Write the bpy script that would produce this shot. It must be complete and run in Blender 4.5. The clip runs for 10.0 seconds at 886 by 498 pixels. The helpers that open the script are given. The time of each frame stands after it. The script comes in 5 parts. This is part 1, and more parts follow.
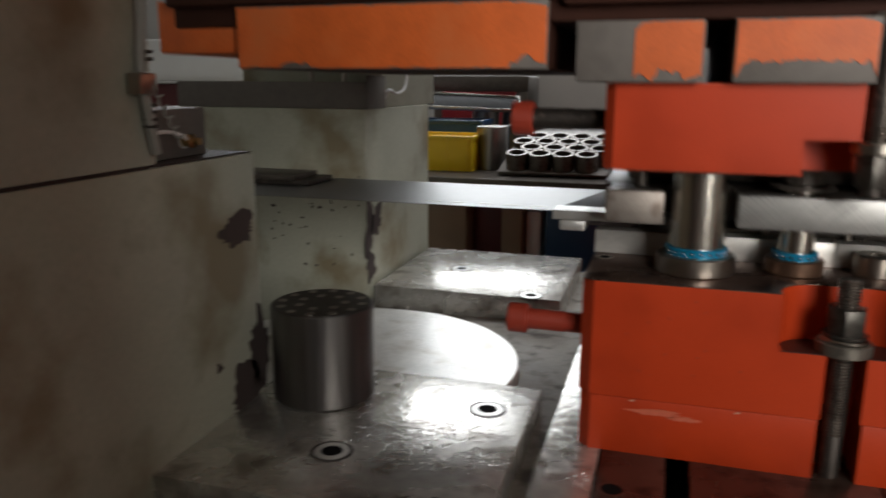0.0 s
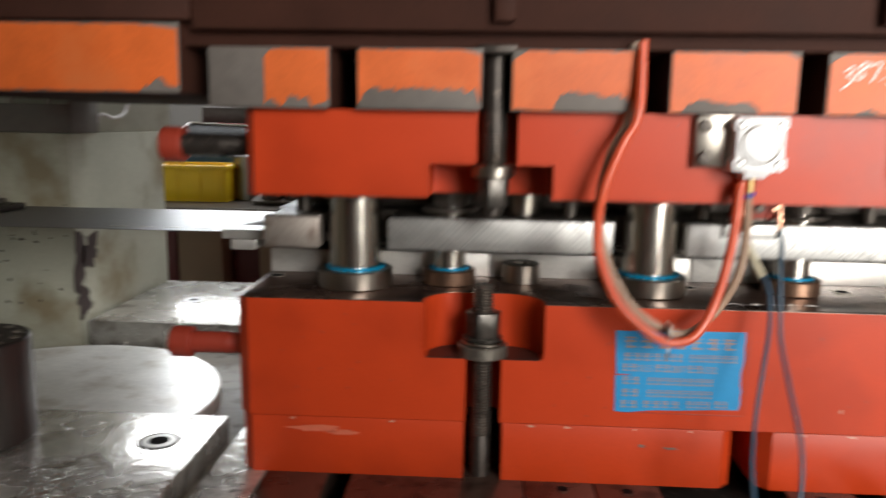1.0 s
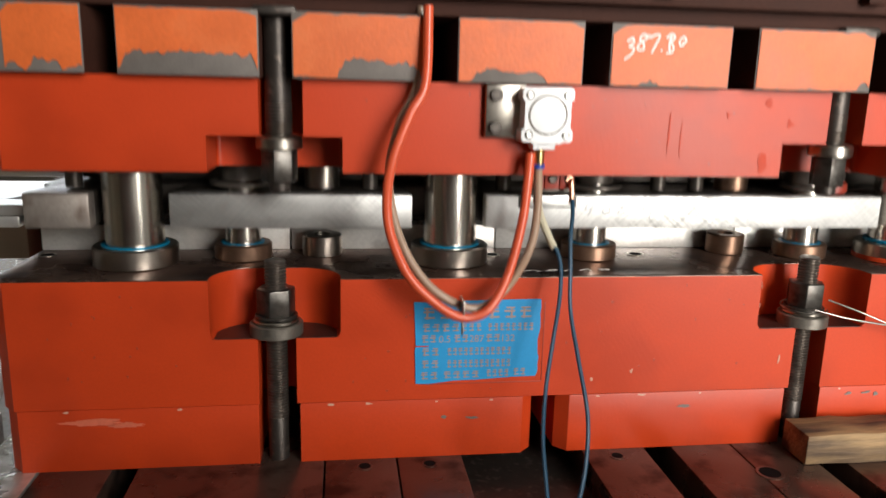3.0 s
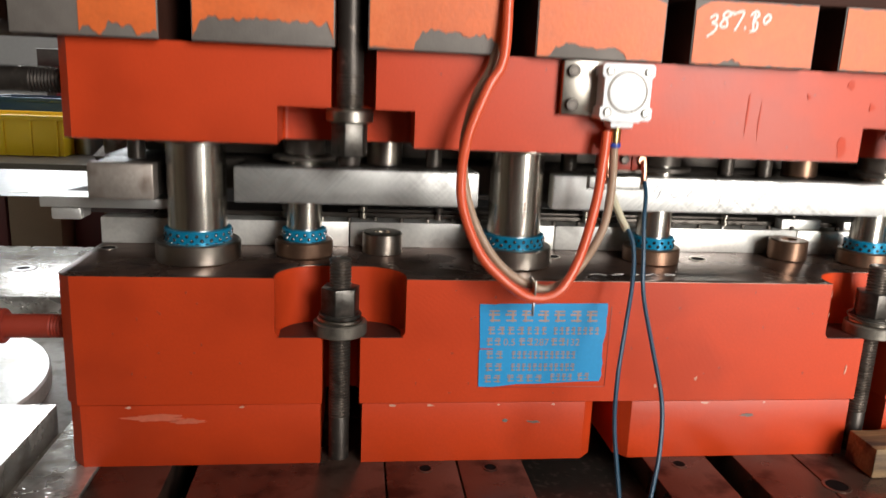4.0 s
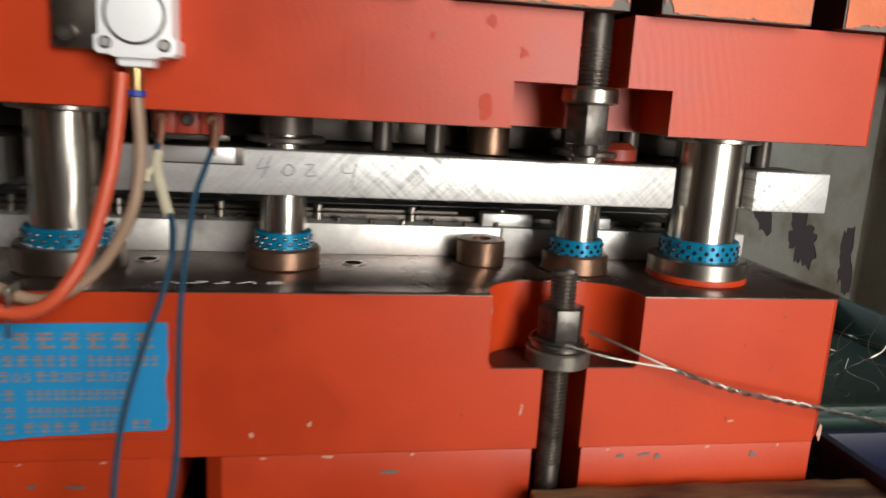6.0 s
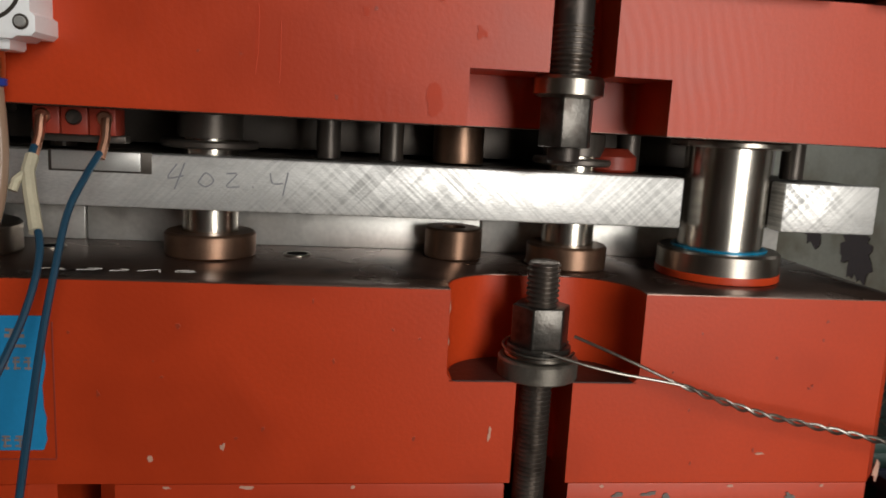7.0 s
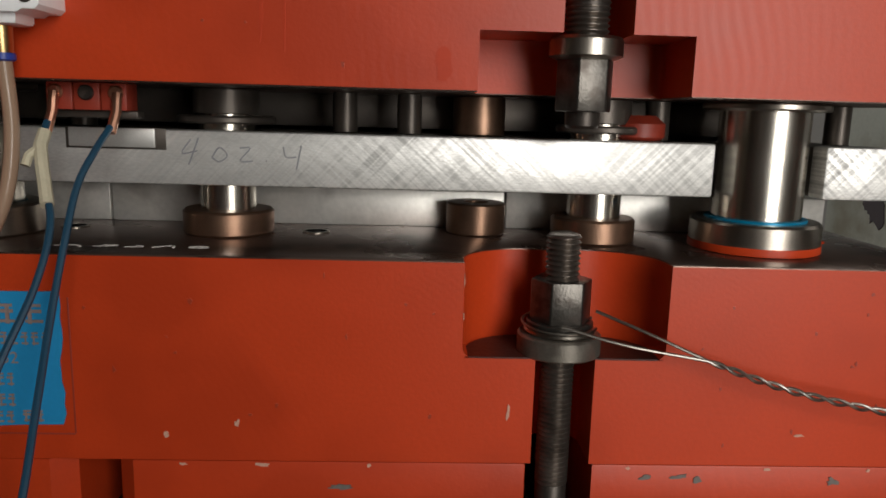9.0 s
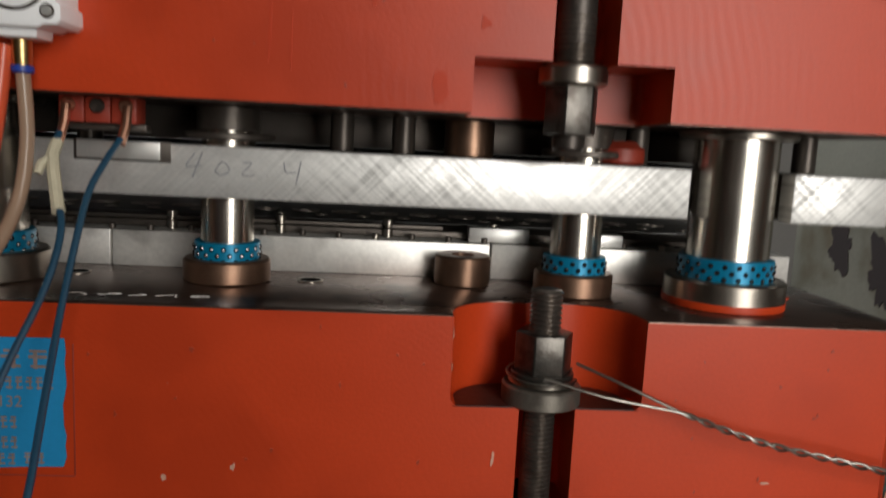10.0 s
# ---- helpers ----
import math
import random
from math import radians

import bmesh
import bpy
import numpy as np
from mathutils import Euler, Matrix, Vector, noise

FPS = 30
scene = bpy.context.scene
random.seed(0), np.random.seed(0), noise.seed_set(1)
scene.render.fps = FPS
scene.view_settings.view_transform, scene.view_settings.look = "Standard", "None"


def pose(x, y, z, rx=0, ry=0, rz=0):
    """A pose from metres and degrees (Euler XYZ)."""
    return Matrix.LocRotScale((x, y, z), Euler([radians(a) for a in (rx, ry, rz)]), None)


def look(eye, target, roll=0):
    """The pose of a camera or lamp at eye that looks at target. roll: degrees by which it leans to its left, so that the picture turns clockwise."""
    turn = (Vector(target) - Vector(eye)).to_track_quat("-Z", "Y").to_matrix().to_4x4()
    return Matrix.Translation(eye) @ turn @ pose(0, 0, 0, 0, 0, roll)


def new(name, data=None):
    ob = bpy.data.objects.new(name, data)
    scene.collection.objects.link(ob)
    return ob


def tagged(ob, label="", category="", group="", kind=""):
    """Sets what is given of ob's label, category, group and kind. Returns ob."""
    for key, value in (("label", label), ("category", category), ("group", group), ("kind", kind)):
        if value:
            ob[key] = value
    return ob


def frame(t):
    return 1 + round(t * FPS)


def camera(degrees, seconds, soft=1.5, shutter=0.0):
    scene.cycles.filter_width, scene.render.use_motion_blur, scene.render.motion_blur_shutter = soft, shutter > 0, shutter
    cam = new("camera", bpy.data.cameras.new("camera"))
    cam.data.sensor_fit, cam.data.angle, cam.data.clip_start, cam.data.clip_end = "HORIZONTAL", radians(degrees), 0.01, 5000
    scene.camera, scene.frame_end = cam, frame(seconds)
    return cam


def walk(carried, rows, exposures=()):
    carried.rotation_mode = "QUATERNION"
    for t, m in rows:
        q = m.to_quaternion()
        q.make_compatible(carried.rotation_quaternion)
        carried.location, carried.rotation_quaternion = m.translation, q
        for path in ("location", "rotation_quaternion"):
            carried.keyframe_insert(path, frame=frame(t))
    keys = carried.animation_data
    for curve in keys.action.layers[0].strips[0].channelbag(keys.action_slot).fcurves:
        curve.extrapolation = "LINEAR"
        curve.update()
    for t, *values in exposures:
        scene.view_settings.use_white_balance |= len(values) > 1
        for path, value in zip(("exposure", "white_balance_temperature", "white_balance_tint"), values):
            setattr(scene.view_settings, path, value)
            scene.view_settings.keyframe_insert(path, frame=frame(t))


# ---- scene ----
cam = camera(61.3, 10.0, soft=1.6, shutter=0.5)
PATH = [
    (0, (-0.217, -0.949, 0.482), (-0.775, 0.922, 0.049), 0.3),
    (0.5, (-0.105, -0.930, 0.475), (-0.479, 0.999, 0.100), 0.9),
    (1, (-0.000, -0.911, 0.457), (-0.103, 1.058, 0.125), 0.9),
    (1.5, (0.056, -0.891, 0.458), (0.214, 1.073, 0.111), 0.8),
    (2, (0.097, -0.874, 0.463), (0.350, 1.071, 0.072), 0.6),
    (3.5, (0.053, -0.861, 0.465), (0.307, 1.074, 0.028), 1.9),
    (4, (0.018, -0.844, 0.468), (0.257, 1.090, 0.021), 2.5),
    (4.5, (0.028, -0.823, 0.458), (0.322, 1.105, 0.012), 2.6),
    (5, (0.105, -0.789, 0.459), (0.510, 1.111, -0.015), 2.5),
    (5.5, (0.265, -0.721, 0.438), (0.723, 1.168, -0.035), 3.3),
    (6, (0.448, -0.657, 0.417), (0.801, 1.270, 0.013), 3.4),
    (6.2, (0.481, -0.618, 0.409), (0.843, 1.309, 0.015), 3.9),
    (7.5, (0.574, -0.532, 0.333), (0.687, 1.440, 0.023), 2.0),
    (8, (0.594, -0.521, 0.327), (0.656, 1.450, -0.006), 1.4),
    (8.5, (0.587, -0.523, 0.329), (0.645, 1.448, -0.005), 1.5),
    (9, (0.582, -0.531, 0.342), (0.657, 1.436, -0.017), 1.6),
    (9.5, (0.596, -0.536, 0.350), (0.648, 1.431, -0.010), 1.2),
    (10, (0.568, -0.561, 0.365), (0.706, 1.416, 0.091), 2.9),
]
EXPOSURES = [(0, -0.42), (0.5, -0.03), (1.0, 0.10), (1.5, -0.10), (2.0, 0.02), (3.5, 0.12), (4.0, 0.18), (5.5, 0.02), (6.0, -0.36), (6.2, -0.5), (7.5, -1.15), (10.0, -1.1)]
walk(cam, [(t, look(eye, target, roll)) for t, eye, target, roll in PATH], EXPOSURES)

# light: daylight through the hall's gate behind the camera and the windows of the far wall
world = bpy.data.worlds.new("hall_sky")
scene.world = world
world.use_nodes = True
sky = world.node_tree.nodes.new("ShaderNodeTexSky")
sky.sky_type, sky.sun_disc, sky.sun_elevation, sky.sun_rotation = "NISHITA", False, radians(45), radians(120)
back = world.node_tree.nodes["Background"]
back.inputs[1].default_value = 0.1
world.node_tree.links.new(sky.outputs[0], back.inputs[0])


def window_lamp(name, place, target, width, height, power, colour):
    data = bpy.data.lights.new(name, "AREA")
    data.shape, data.size, data.size_y, data.energy, data.color = "RECTANGLE", width, height, power, colour
    ob = new(name, data)
    ob.matrix_world = look(place, target)
    return ob


window_lamp("gate_daylight", (2.2, -3.98, 1.25), (2.2, 0, 1.25), 1.85, 3.3, 380, (1.0, 0.97, 0.92))
window_lamp("far_window_daylight", (-3.0, 5.98, 2.23), (-3.0, 0, 2.23), 4.3, 1.7, 250, (0.95, 0.98, 1.0))
# unseen overhead fill, added to brighten the rear column and the background
window_lamp("added_roof_fill", (-0.1, 3.0, 4.29), (-0.1, 3.001, 0), 4.95, 2.35, 215, (0.95, 0.98, 1.0))


# materials
def material(name, colour, rough=0.5, metal=0.0, mottled=0.15, scale=30.0, grain=0.1, grain_scale=400.0, bump=0.05,
             stretch=(1, 1, 1), coat=0.0, second=None, patch=0.0, patch_scale=8.0, patch_rough=None, vary=0.0, shine=0.5):
    """A surface with stains and wear at a coarse scale and grain at a fine one; second: the colour of worn patches."""
    mat = bpy.data.materials.new(name)
    mat.use_nodes = True
    nt = mat.node_tree
    n, lk = nt.nodes, nt.links.new
    bsdf = n["Principled BSDF"]
    coord = n.new("ShaderNodeTexCoord")
    mapping = n.new("ShaderNodeMapping")
    mapping.inputs["Scale"].default_value = stretch
    lk(coord.outputs["Object"], mapping.inputs["Vector"])

    def noise_node(s, detail=4.0):
        t = n.new("ShaderNodeTexNoise")
        t.inputs["Scale"].default_value, t.inputs["Detail"].default_value = s, detail
        lk(mapping.outputs[0], t.inputs["Vector"])
        return t.outputs["Fac"]

    coarse, fine = noise_node(scale), noise_node(grain_scale, 2.0)
    bright = n.new("ShaderNodeMath")
    bright.operation = "MULTIPLY_ADD"
    bright.inputs[1].default_value, bright.inputs[2].default_value = 2 * mottled, 1 - mottled
    lk(coarse, bright.inputs[0])
    b2 = n.new("ShaderNodeMath")
    b2.operation = "MULTIPLY_ADD"
    b2.inputs[1].default_value, b2.inputs[2].default_value = 2 * grain, 1 - grain
    lk(fine, b2.inputs[0])
    mul = n.new("ShaderNodeMath")
    mul.operation = "MULTIPLY"
    lk(bright.outputs[0], mul.inputs[0])
    lk(b2.outputs[0], mul.inputs[1])
    level = mul.outputs[0]
    if vary:
        info = n.new("ShaderNodeObjectInfo")
        v = n.new("ShaderNodeMath")
        v.operation = "MULTIPLY_ADD"
        v.inputs[1].default_value, v.inputs[2].default_value = 2 * vary, 1 - vary
        lk(info.outputs["Random"], v.inputs[0])
        m2 = n.new("ShaderNodeMath")
        m2.operation = "MULTIPLY"
        lk(level, m2.inputs[0])
        lk(v.outputs[0], m2.inputs[1])
        level = m2.outputs[0]
    rgb = n.new("ShaderNodeVectorMath")
    rgb.operation = "SCALE"
    rgb.inputs[0].default_value = colour
    lk(level, rgb.inputs["Scale"])
    colour_out = rgb.outputs[0]
    rr = n.new("ShaderNodeMath")
    rr.operation = "MULTIPLY_ADD"
    rr.inputs[1].default_value, rr.inputs[2].default_value = 0.3 * rough, 0.85 * rough
    lk(coarse, rr.inputs[0])
    rough_out = rr.outputs[0]
    if second:
        pn = noise_node(patch_scale, 6.0)
        ramp = n.new("ShaderNodeMapRange")
        ramp.inputs[1].default_value, ramp.inputs[2].default_value = 1 - patch - 0.06, 1 - patch + 0.10
        lk(pn, ramp.inputs[0])
        mix = n.new("ShaderNodeMix")
        mix.data_type = "RGBA"
        lk(ramp.outputs[0], mix.inputs[0])
        lk(colour_out, mix.inputs[6])
        mix.inputs[7].default_value = (*second, 1)
        colour_out = mix.outputs[2]
        if patch_rough is not None:
            mr = n.new("ShaderNodeMix")
            lk(ramp.outputs[0], mr.inputs[0])
            lk(rough_out, mr.inputs[2])
            mr.inputs[3].default_value = patch_rough
            rough_out = mr.outputs[0]
    lk(colour_out, bsdf.inputs["Base Color"])
    lk(rough_out, bsdf.inputs["Roughness"])
    bsdf.inputs["Metallic"].default_value = metal
    bsdf.inputs["Specular IOR Level"].default_value = shine
    bsdf.inputs["Coat Weight"].default_value = coat
    if bump:
        bn = n.new("ShaderNodeBump")
        bn.inputs["Strength"].default_value, bn.inputs["Distance"].default_value = bump, 0.002
        add = n.new("ShaderNodeMath")
        lk(coarse, add.inputs[0])
        lk(fine, add.inputs[1])
        lk(add.outputs[0], bn.inputs["Height"])
        lk(bn.outputs[0], bsdf.inputs["Normal"])
    return mat


RED = material("red_die_paint", (0.51, 0.046, 0.0085), 0.42, 0, 0.22, 7, 0.09, 300, 0.06, second=(0.42, 0.038, 0.008), patch=0.47, patch_scale=7, patch_rough=0.37, shine=0.34)


def swirls(mat, radius, spacing, amount):
    """Faint arcs left by a milling cutter under a paint, in broken patches: they show in its gloss and relief."""
    nt = mat.node_tree
    n, lk = nt.nodes, nt.links.new
    bsdf = n["Principled BSDF"]
    coord = n.new("ShaderNodeTexCoord")
    split = n.new("ShaderNodeSeparateXYZ")
    lk(coord.outputs["Object"], split.inputs[0])

    def calc(op, a, b=None, c=None):
        m = n.new("ShaderNodeMath")
        m.operation = op
        for k, v in enumerate((a, b, c)):
            if isinstance(v, (int, float)):
                m.inputs[k].default_value = v
            elif v is not None:
                lk(v, m.inputs[k])
        return m.outputs[0]

    square = calc("MULTIPLY", split.outputs["Z"], split.outputs["Z"])
    arc = calc("SQRT", calc("MAXIMUM", calc("SUBTRACT", radius * radius, square), 0.0))
    wobble = n.new("ShaderNodeTexNoise")
    wobble.inputs["Scale"].default_value = 14.0
    lk(coord.outputs["Object"], wobble.inputs["Vector"])
    phase = calc("MULTIPLY_ADD", wobble.outputs["Fac"], 0.022, calc("SUBTRACT", split.outputs["X"], arc))
    line = calc("SINE", calc("MULTIPLY", phase, 2 * math.pi / spacing))
    mask = n.new("ShaderNodeTexNoise")
    mask.inputs["Scale"].default_value = 6.0
    lk(coord.outputs["Object"], mask.inputs["Vector"])
    where = n.new("ShaderNodeMapRange")
    where.inputs[1].default_value, where.inputs[2].default_value = 0.50, 0.68
    lk(mask.outputs["Fac"], where.inputs[0])
    mark = calc("MULTIPLY", line, where.outputs[0])
    lk(calc("MULTIPLY_ADD", mark, amount, bsdf.inputs["Roughness"].links[0].from_socket), bsdf.inputs["Roughness"])
    bn = n.new("ShaderNodeBump")
    bn.inputs["Strength"].default_value, bn.inputs["Distance"].default_value = 0.012, 0.002
    lk(mark, bn.inputs["Height"])
    lk(bsdf.inputs["Normal"].links[0].from_socket, bn.inputs["Normal"])
    lk(bn.outputs[0], bsdf.inputs["Normal"])


swirls(RED, 0.26, 0.0085, 0.03)
RED_DARK = material("worn_red_paint", (0.30, 0.036, 0.018), 0.45, 0, 0.2, 30, 0.08, 500, 0.06)
ORANGE = material("orange_slide_paint", (0.62, 0.118, 0.02), 0.5, 0, 0.3, 26, 0.14, 220, 0.12, second=(0.60, 0.14, 0.035), patch=0.44, patch_scale=13)
BARE = material("bare_grey_steel", (0.16, 0.14, 0.125), 0.6, 0.3, 0.25, 60, 0.15, 500, 0.15)
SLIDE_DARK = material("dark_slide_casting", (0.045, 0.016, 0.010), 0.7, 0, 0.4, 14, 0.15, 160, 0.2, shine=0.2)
BLACK = material("black_oxide_steel", (0.065, 0.055, 0.048), 0.42, 0.75, 0.3, 60, 0.2, 900, 0.08, second=(0.15, 0.12, 0.10), patch=0.38, patch_scale=90)
OILY = material("oily_dark_steel", (0.145, 0.09, 0.07), 0.28, 0.75, 0.3, 14, 0.1, 300, 0.05, second=(0.05, 0.03, 0.025), patch=0.42, patch_scale=20)
STEEL = material("ground_steel", (0.70, 0.69, 0.66), 0.40, 0.75, 0.12, 40, 0.12, 700, 0.04)
# light base: the stronger light on the right-hand plates is in this colour
MILLED = material("lit_milled_stripper_steel", (0.78, 0.77, 0.74), 0.40, 0.6, 0.16, 26, 0.2, 240, 0.10, stretch=(1, 1, 3.0))


def crosshatch(mat, scale, strength, fade):
    """Two crossing sets of milling marks, in broken patches, on the colour and the gloss of a metal."""
    nt = mat.node_tree
    n, lk = nt.nodes, nt.links.new
    bsdf = n["Principled BSDF"]
    coord = n.new("ShaderNodeTexCoord")
    level = None
    for angle in (48, -44):
        mp = n.new("ShaderNodeMapping")
        mp.inputs["Rotation"].default_value = (0, radians(angle), 0)
        lk(coord.outputs["Object"], mp.inputs["Vector"])
        squash = n.new("ShaderNodeMapping")
        squash.inputs["Scale"].default_value = (scale, 1, scale * 0.045)
        lk(mp.outputs[0], squash.inputs["Vector"])
        streak = n.new("ShaderNodeTexNoise")
        streak.inputs["Scale"].default_value, streak.inputs["Detail"].default_value = 1.0, 3.0
        streak.inputs["Distortion"].default_value = 0.25
        lk(squash.outputs[0], streak.inputs["Vector"])
        wave = n.new("ShaderNodeMapRange")
        wave.inputs[1].default_value, wave.inputs[2].default_value = 0.44, 0.60
        lk(streak.outputs["Fac"], wave.inputs[0])
        mask = n.new("ShaderNodeTexNoise")
        mask.inputs["Scale"].default_value = fade
        lk(mp.outputs[0], mask.inputs["Vector"])
        sharp = n.new("ShaderNodeMapRange")
        sharp.inputs[1].default_value, sharp.inputs[2].default_value = 0.38, 0.60
        lk(mask.outputs["Fac"], sharp.inputs[0])
        amount = n.new("ShaderNodeMath")
        amount.operation = "MULTIPLY"
        lk(wave.outputs[0], amount.inputs[0])
        lk(sharp.outputs[0], amount.inputs[1])
        if level is None:
            level = amount.outputs[0]
        else:
            add = n.new("ShaderNodeMath")
            lk(level, add.inputs[0])
            lk(amount.outputs[0], add.inputs[1])
            level = add.outputs[0]
    dim = n.new("ShaderNodeMath")
    dim.operation = "MULTIPLY_ADD"
    dim.inputs[1].default_value, dim.inputs[2].default_value = -strength, 1.0
    lk(level, dim.inputs[0])
    old = bsdf.inputs["Base Color"].links[0].from_socket
    sc = n.new("ShaderNodeVectorMath")
    sc.operation = "SCALE"
    lk(old, sc.inputs[0])
    lk(dim.outputs[0], sc.inputs["Scale"])
    lk(sc.outputs[0], bsdf.inputs["Base Color"])
    oldr = bsdf.inputs["Roughness"].links[0].from_socket
    ra = n.new("ShaderNodeMath")
    ra.operation = "MULTIPLY_ADD"
    ra.inputs[1].default_value = 0.16
    lk(level, ra.inputs[0])
    lk(oldr, ra.inputs[2])
    lk(ra.outputs[0], bsdf.inputs["Roughness"])


crosshatch(MILLED, 330, 0.24, 8)
DULL = material("dull_stripper_steel", (0.40, 0.35, 0.31), 0.5, 0.75, 0.3, 22, 0.2, 240, 0.1, second=(0.22, 0.17, 0.14), patch=0.42, patch_scale=30)
# darker copy of the milled steel, the second plate's weaker light in its colour
MILLED_SHADED = material("shaded_milled_stripper_steel", (0.46, 0.45, 0.43), 0.42, 0.8, 0.2, 26, 0.2, 240, 0.10, stretch=(1, 1, 3.0))
crosshatch(MILLED_SHADED, 330, 0.22, 9)
PILLAR = material("polished_pillar_steel", (0.60, 0.56, 0.50), 0.23, 1.0, 0.06, 30, 0.05, 600, 0.01)
BUSH = material("bush_steel", (0.42, 0.38, 0.33), 0.3, 1.0, 0.15, 50, 0.1, 600, 0.03)
BRONZE = material("bronze_bush", (0.25, 0.15, 0.10), 0.36, 0.9, 0.4, 45, 0.1, 700, 0.04)
CAGE = material("blue_ball_cage", (0.002, 0.20, 0.36), 0.3, 0.3, 0.1, 60, 0.05, 600, 0.02)
BALL = material("bearing_balls", (0.16, 0.16, 0.17), 0.15, 1.0, 0.02, 10, 0.02, 100, 0)
DARKPART = material("dark_die_parts", (0.095, 0.08, 0.068), 0.4, 0.6, 0.3, 40, 0.1, 400, 0.06)
PLATE = material("oiled_bolster_plate", (0.62, 0.60, 0.56), 0.27, 0.72, 0.35, 12, 0.3, 70, 0.45, second=(0.27, 0.24, 0.21), patch=0.43, patch_scale=16)
CREAM = material("cream_green_press_paint", (0.43, 0.43, 0.345), 0.42, 0, 0.22, 7, 0.12, 120, 0.08, second=(0.24, 0.20, 0.125), patch=0.42, patch_scale=6)


def droplets(mat, scale, size, strength):
    """Small beads of oil lying in patches on a wet plate."""
    nt = mat.node_tree
    n, lk = nt.nodes, nt.links.new
    bsdf = n["Principled BSDF"]
    coord = n.new("ShaderNodeTexCoord")
    cells = n.new("ShaderNodeTexVoronoi")
    cells.inputs["Scale"].default_value = scale
    warp = n.new("ShaderNodeTexNoise")
    warp.inputs["Scale"].default_value = 9.0
    lk(coord.outputs["Object"], cells.inputs["Vector"])
    lk(coord.outputs["Object"], warp.inputs["Vector"])
    bead = n.new("ShaderNodeMapRange")
    bead.inputs[1].default_value, bead.inputs[2].default_value = size, size * 0.5
    lk(cells.outputs["Distance"], bead.inputs[0])
    where = n.new("ShaderNodeMapRange")
    where.inputs[1].default_value, where.inputs[2].default_value = 0.46, 0.54
    lk(warp.outputs["Fac"], where.inputs[0])
    mul = n.new("ShaderNodeMath")
    mul.operation = "MULTIPLY"
    lk(bead.outputs[0], mul.inputs[0])
    lk(where.outputs[0], mul.inputs[1])
    bn = n.new("ShaderNodeBump")
    bn.inputs["Strength"].default_value, bn.inputs["Distance"].default_value = strength, 0.002
    lk(mul.outputs[0], bn.inputs["Height"])
    lk(bsdf.inputs["Normal"].links[0].from_socket, bn.inputs["Normal"])
    lk(bn.outputs[0], bsdf.inputs["Normal"])


droplets(PLATE, 95, 0.34, 0.55)
DRY = material("dry_ground_steel", (0.74, 0.73, 0.70), 0.38, 0.35, 0.2, 14, 0.15, 90, 0.2, second=(0.50, 0.46, 0.40), patch=0.40, patch_scale=12)
droplets(DRY, 70, 0.3, 0.3)
DIE_PLATE = material("ground_die_plate", (0.66, 0.64, 0.60), 0.36, 0.5, 0.3, 16, 0.15, 200, 0.06, second=(0.26, 0.24, 0.22), patch=0.36, patch_scale=14)
DUSTY = material("dusty_oily_bed", (0.30, 0.275, 0.235), 0.6, 0.1, 0.3, 18, 0.25, 120, 0.3, second=(0.10, 0.085, 0.07), patch=0.42, patch_scale=22)
NUT = material("blackened_nut_steel", (0.10, 0.092, 0.082), 0.33, 0.85, 0.35, 60, 0.25, 500, 0.1, second=(0.05, 0.042, 0.036), patch=0.45, patch_scale=60)
STUD = material("worn_threaded_steel", (0.17, 0.145, 0.125), 0.36, 0.85, 0.35, 40, 0.2, 500, 0.05, second=(0.07, 0.055, 0.045), patch=0.42, patch_scale=35)
WASHER = material("worn_washer_steel", (0.22, 0.20, 0.17), 0.45, 0.8, 0.35, 50, 0.2, 500, 0.08, second=(0.10, 0.085, 0.07), patch=0.42, patch_scale=40)
CHIP = material("chipped_paint_primer", (0.055, 0.038, 0.035), 0.7, 0, 0.3, 60, 0.2, 300, 0.2)
ALU = material("white_aluminium", (0.90, 0.90, 0.90), 0.32, 0.0, 0.04, 40, 0.04, 500, 0.02)
BRASS = material("brass", (0.55, 0.38, 0.17), 0.3, 1.0, 0.1, 50, 0.1, 400, 0.02)
COPPER = material("copper_terminal", (0.80, 0.42, 0.28), 0.3, 1.0, 0.1, 100, 0.1, 600, 0.02)
HOSE_RED = material("orange_red_hose", (0.62, 0.09, 0.035), 0.3, 0, 0.1, 30, 0.05, 300, 0.01)
HOSE_CLEAR = material("yellowed_clear_hose", (0.33, 0.22, 0.15), 0.22, 0, 0.1, 30, 0.05, 300, 0.01)
WIRE_BLUE = material("blue_wire", (0.012, 0.055, 0.10), 0.4, 0, 0.15, 60, 0.05, 300, 0.01)
TAPE = material("masking_tape", (0.55, 0.50, 0.36), 0.7, 0, 0.15, 80, 0.1, 300, 0.1)
NAMEPLATE = material("blue_nameplate", (0.018, 0.27, 0.56), 0.4, 0, 0.08, 25, 0.06, 300, 0.02)
ETCHED = material("etched_aluminium", (0.36, 0.27, 0.25), 0.5, 0.3, 0.25, 200, 0.1, 500, 0)
CHALK = material("white_chalk", (0.80, 0.76, 0.72), 0.9, 0, 0.1, 200, 0.2, 900, 0)
WOOD = material("rough_timber", (0.27, 0.17, 0.08), 0.75, 0, 0.6, 40, 0.5, 200, 0.8, stretch=(0.16, 1, 1), second=(0.05, 0.03, 0.02), patch=0.53, patch_scale=26)
YELLOW = material("yellow_crate_plastic", (0.85, 0.58, 0.015), 0.4, 0, 0.1, 12, 0.05, 200, 0.02)
BLUE_PLASTIC = material("blue_crate_plastic", (0.02, 0.07, 0.17), 0.4, 0, 0.1, 12, 0.05, 200, 0.02)
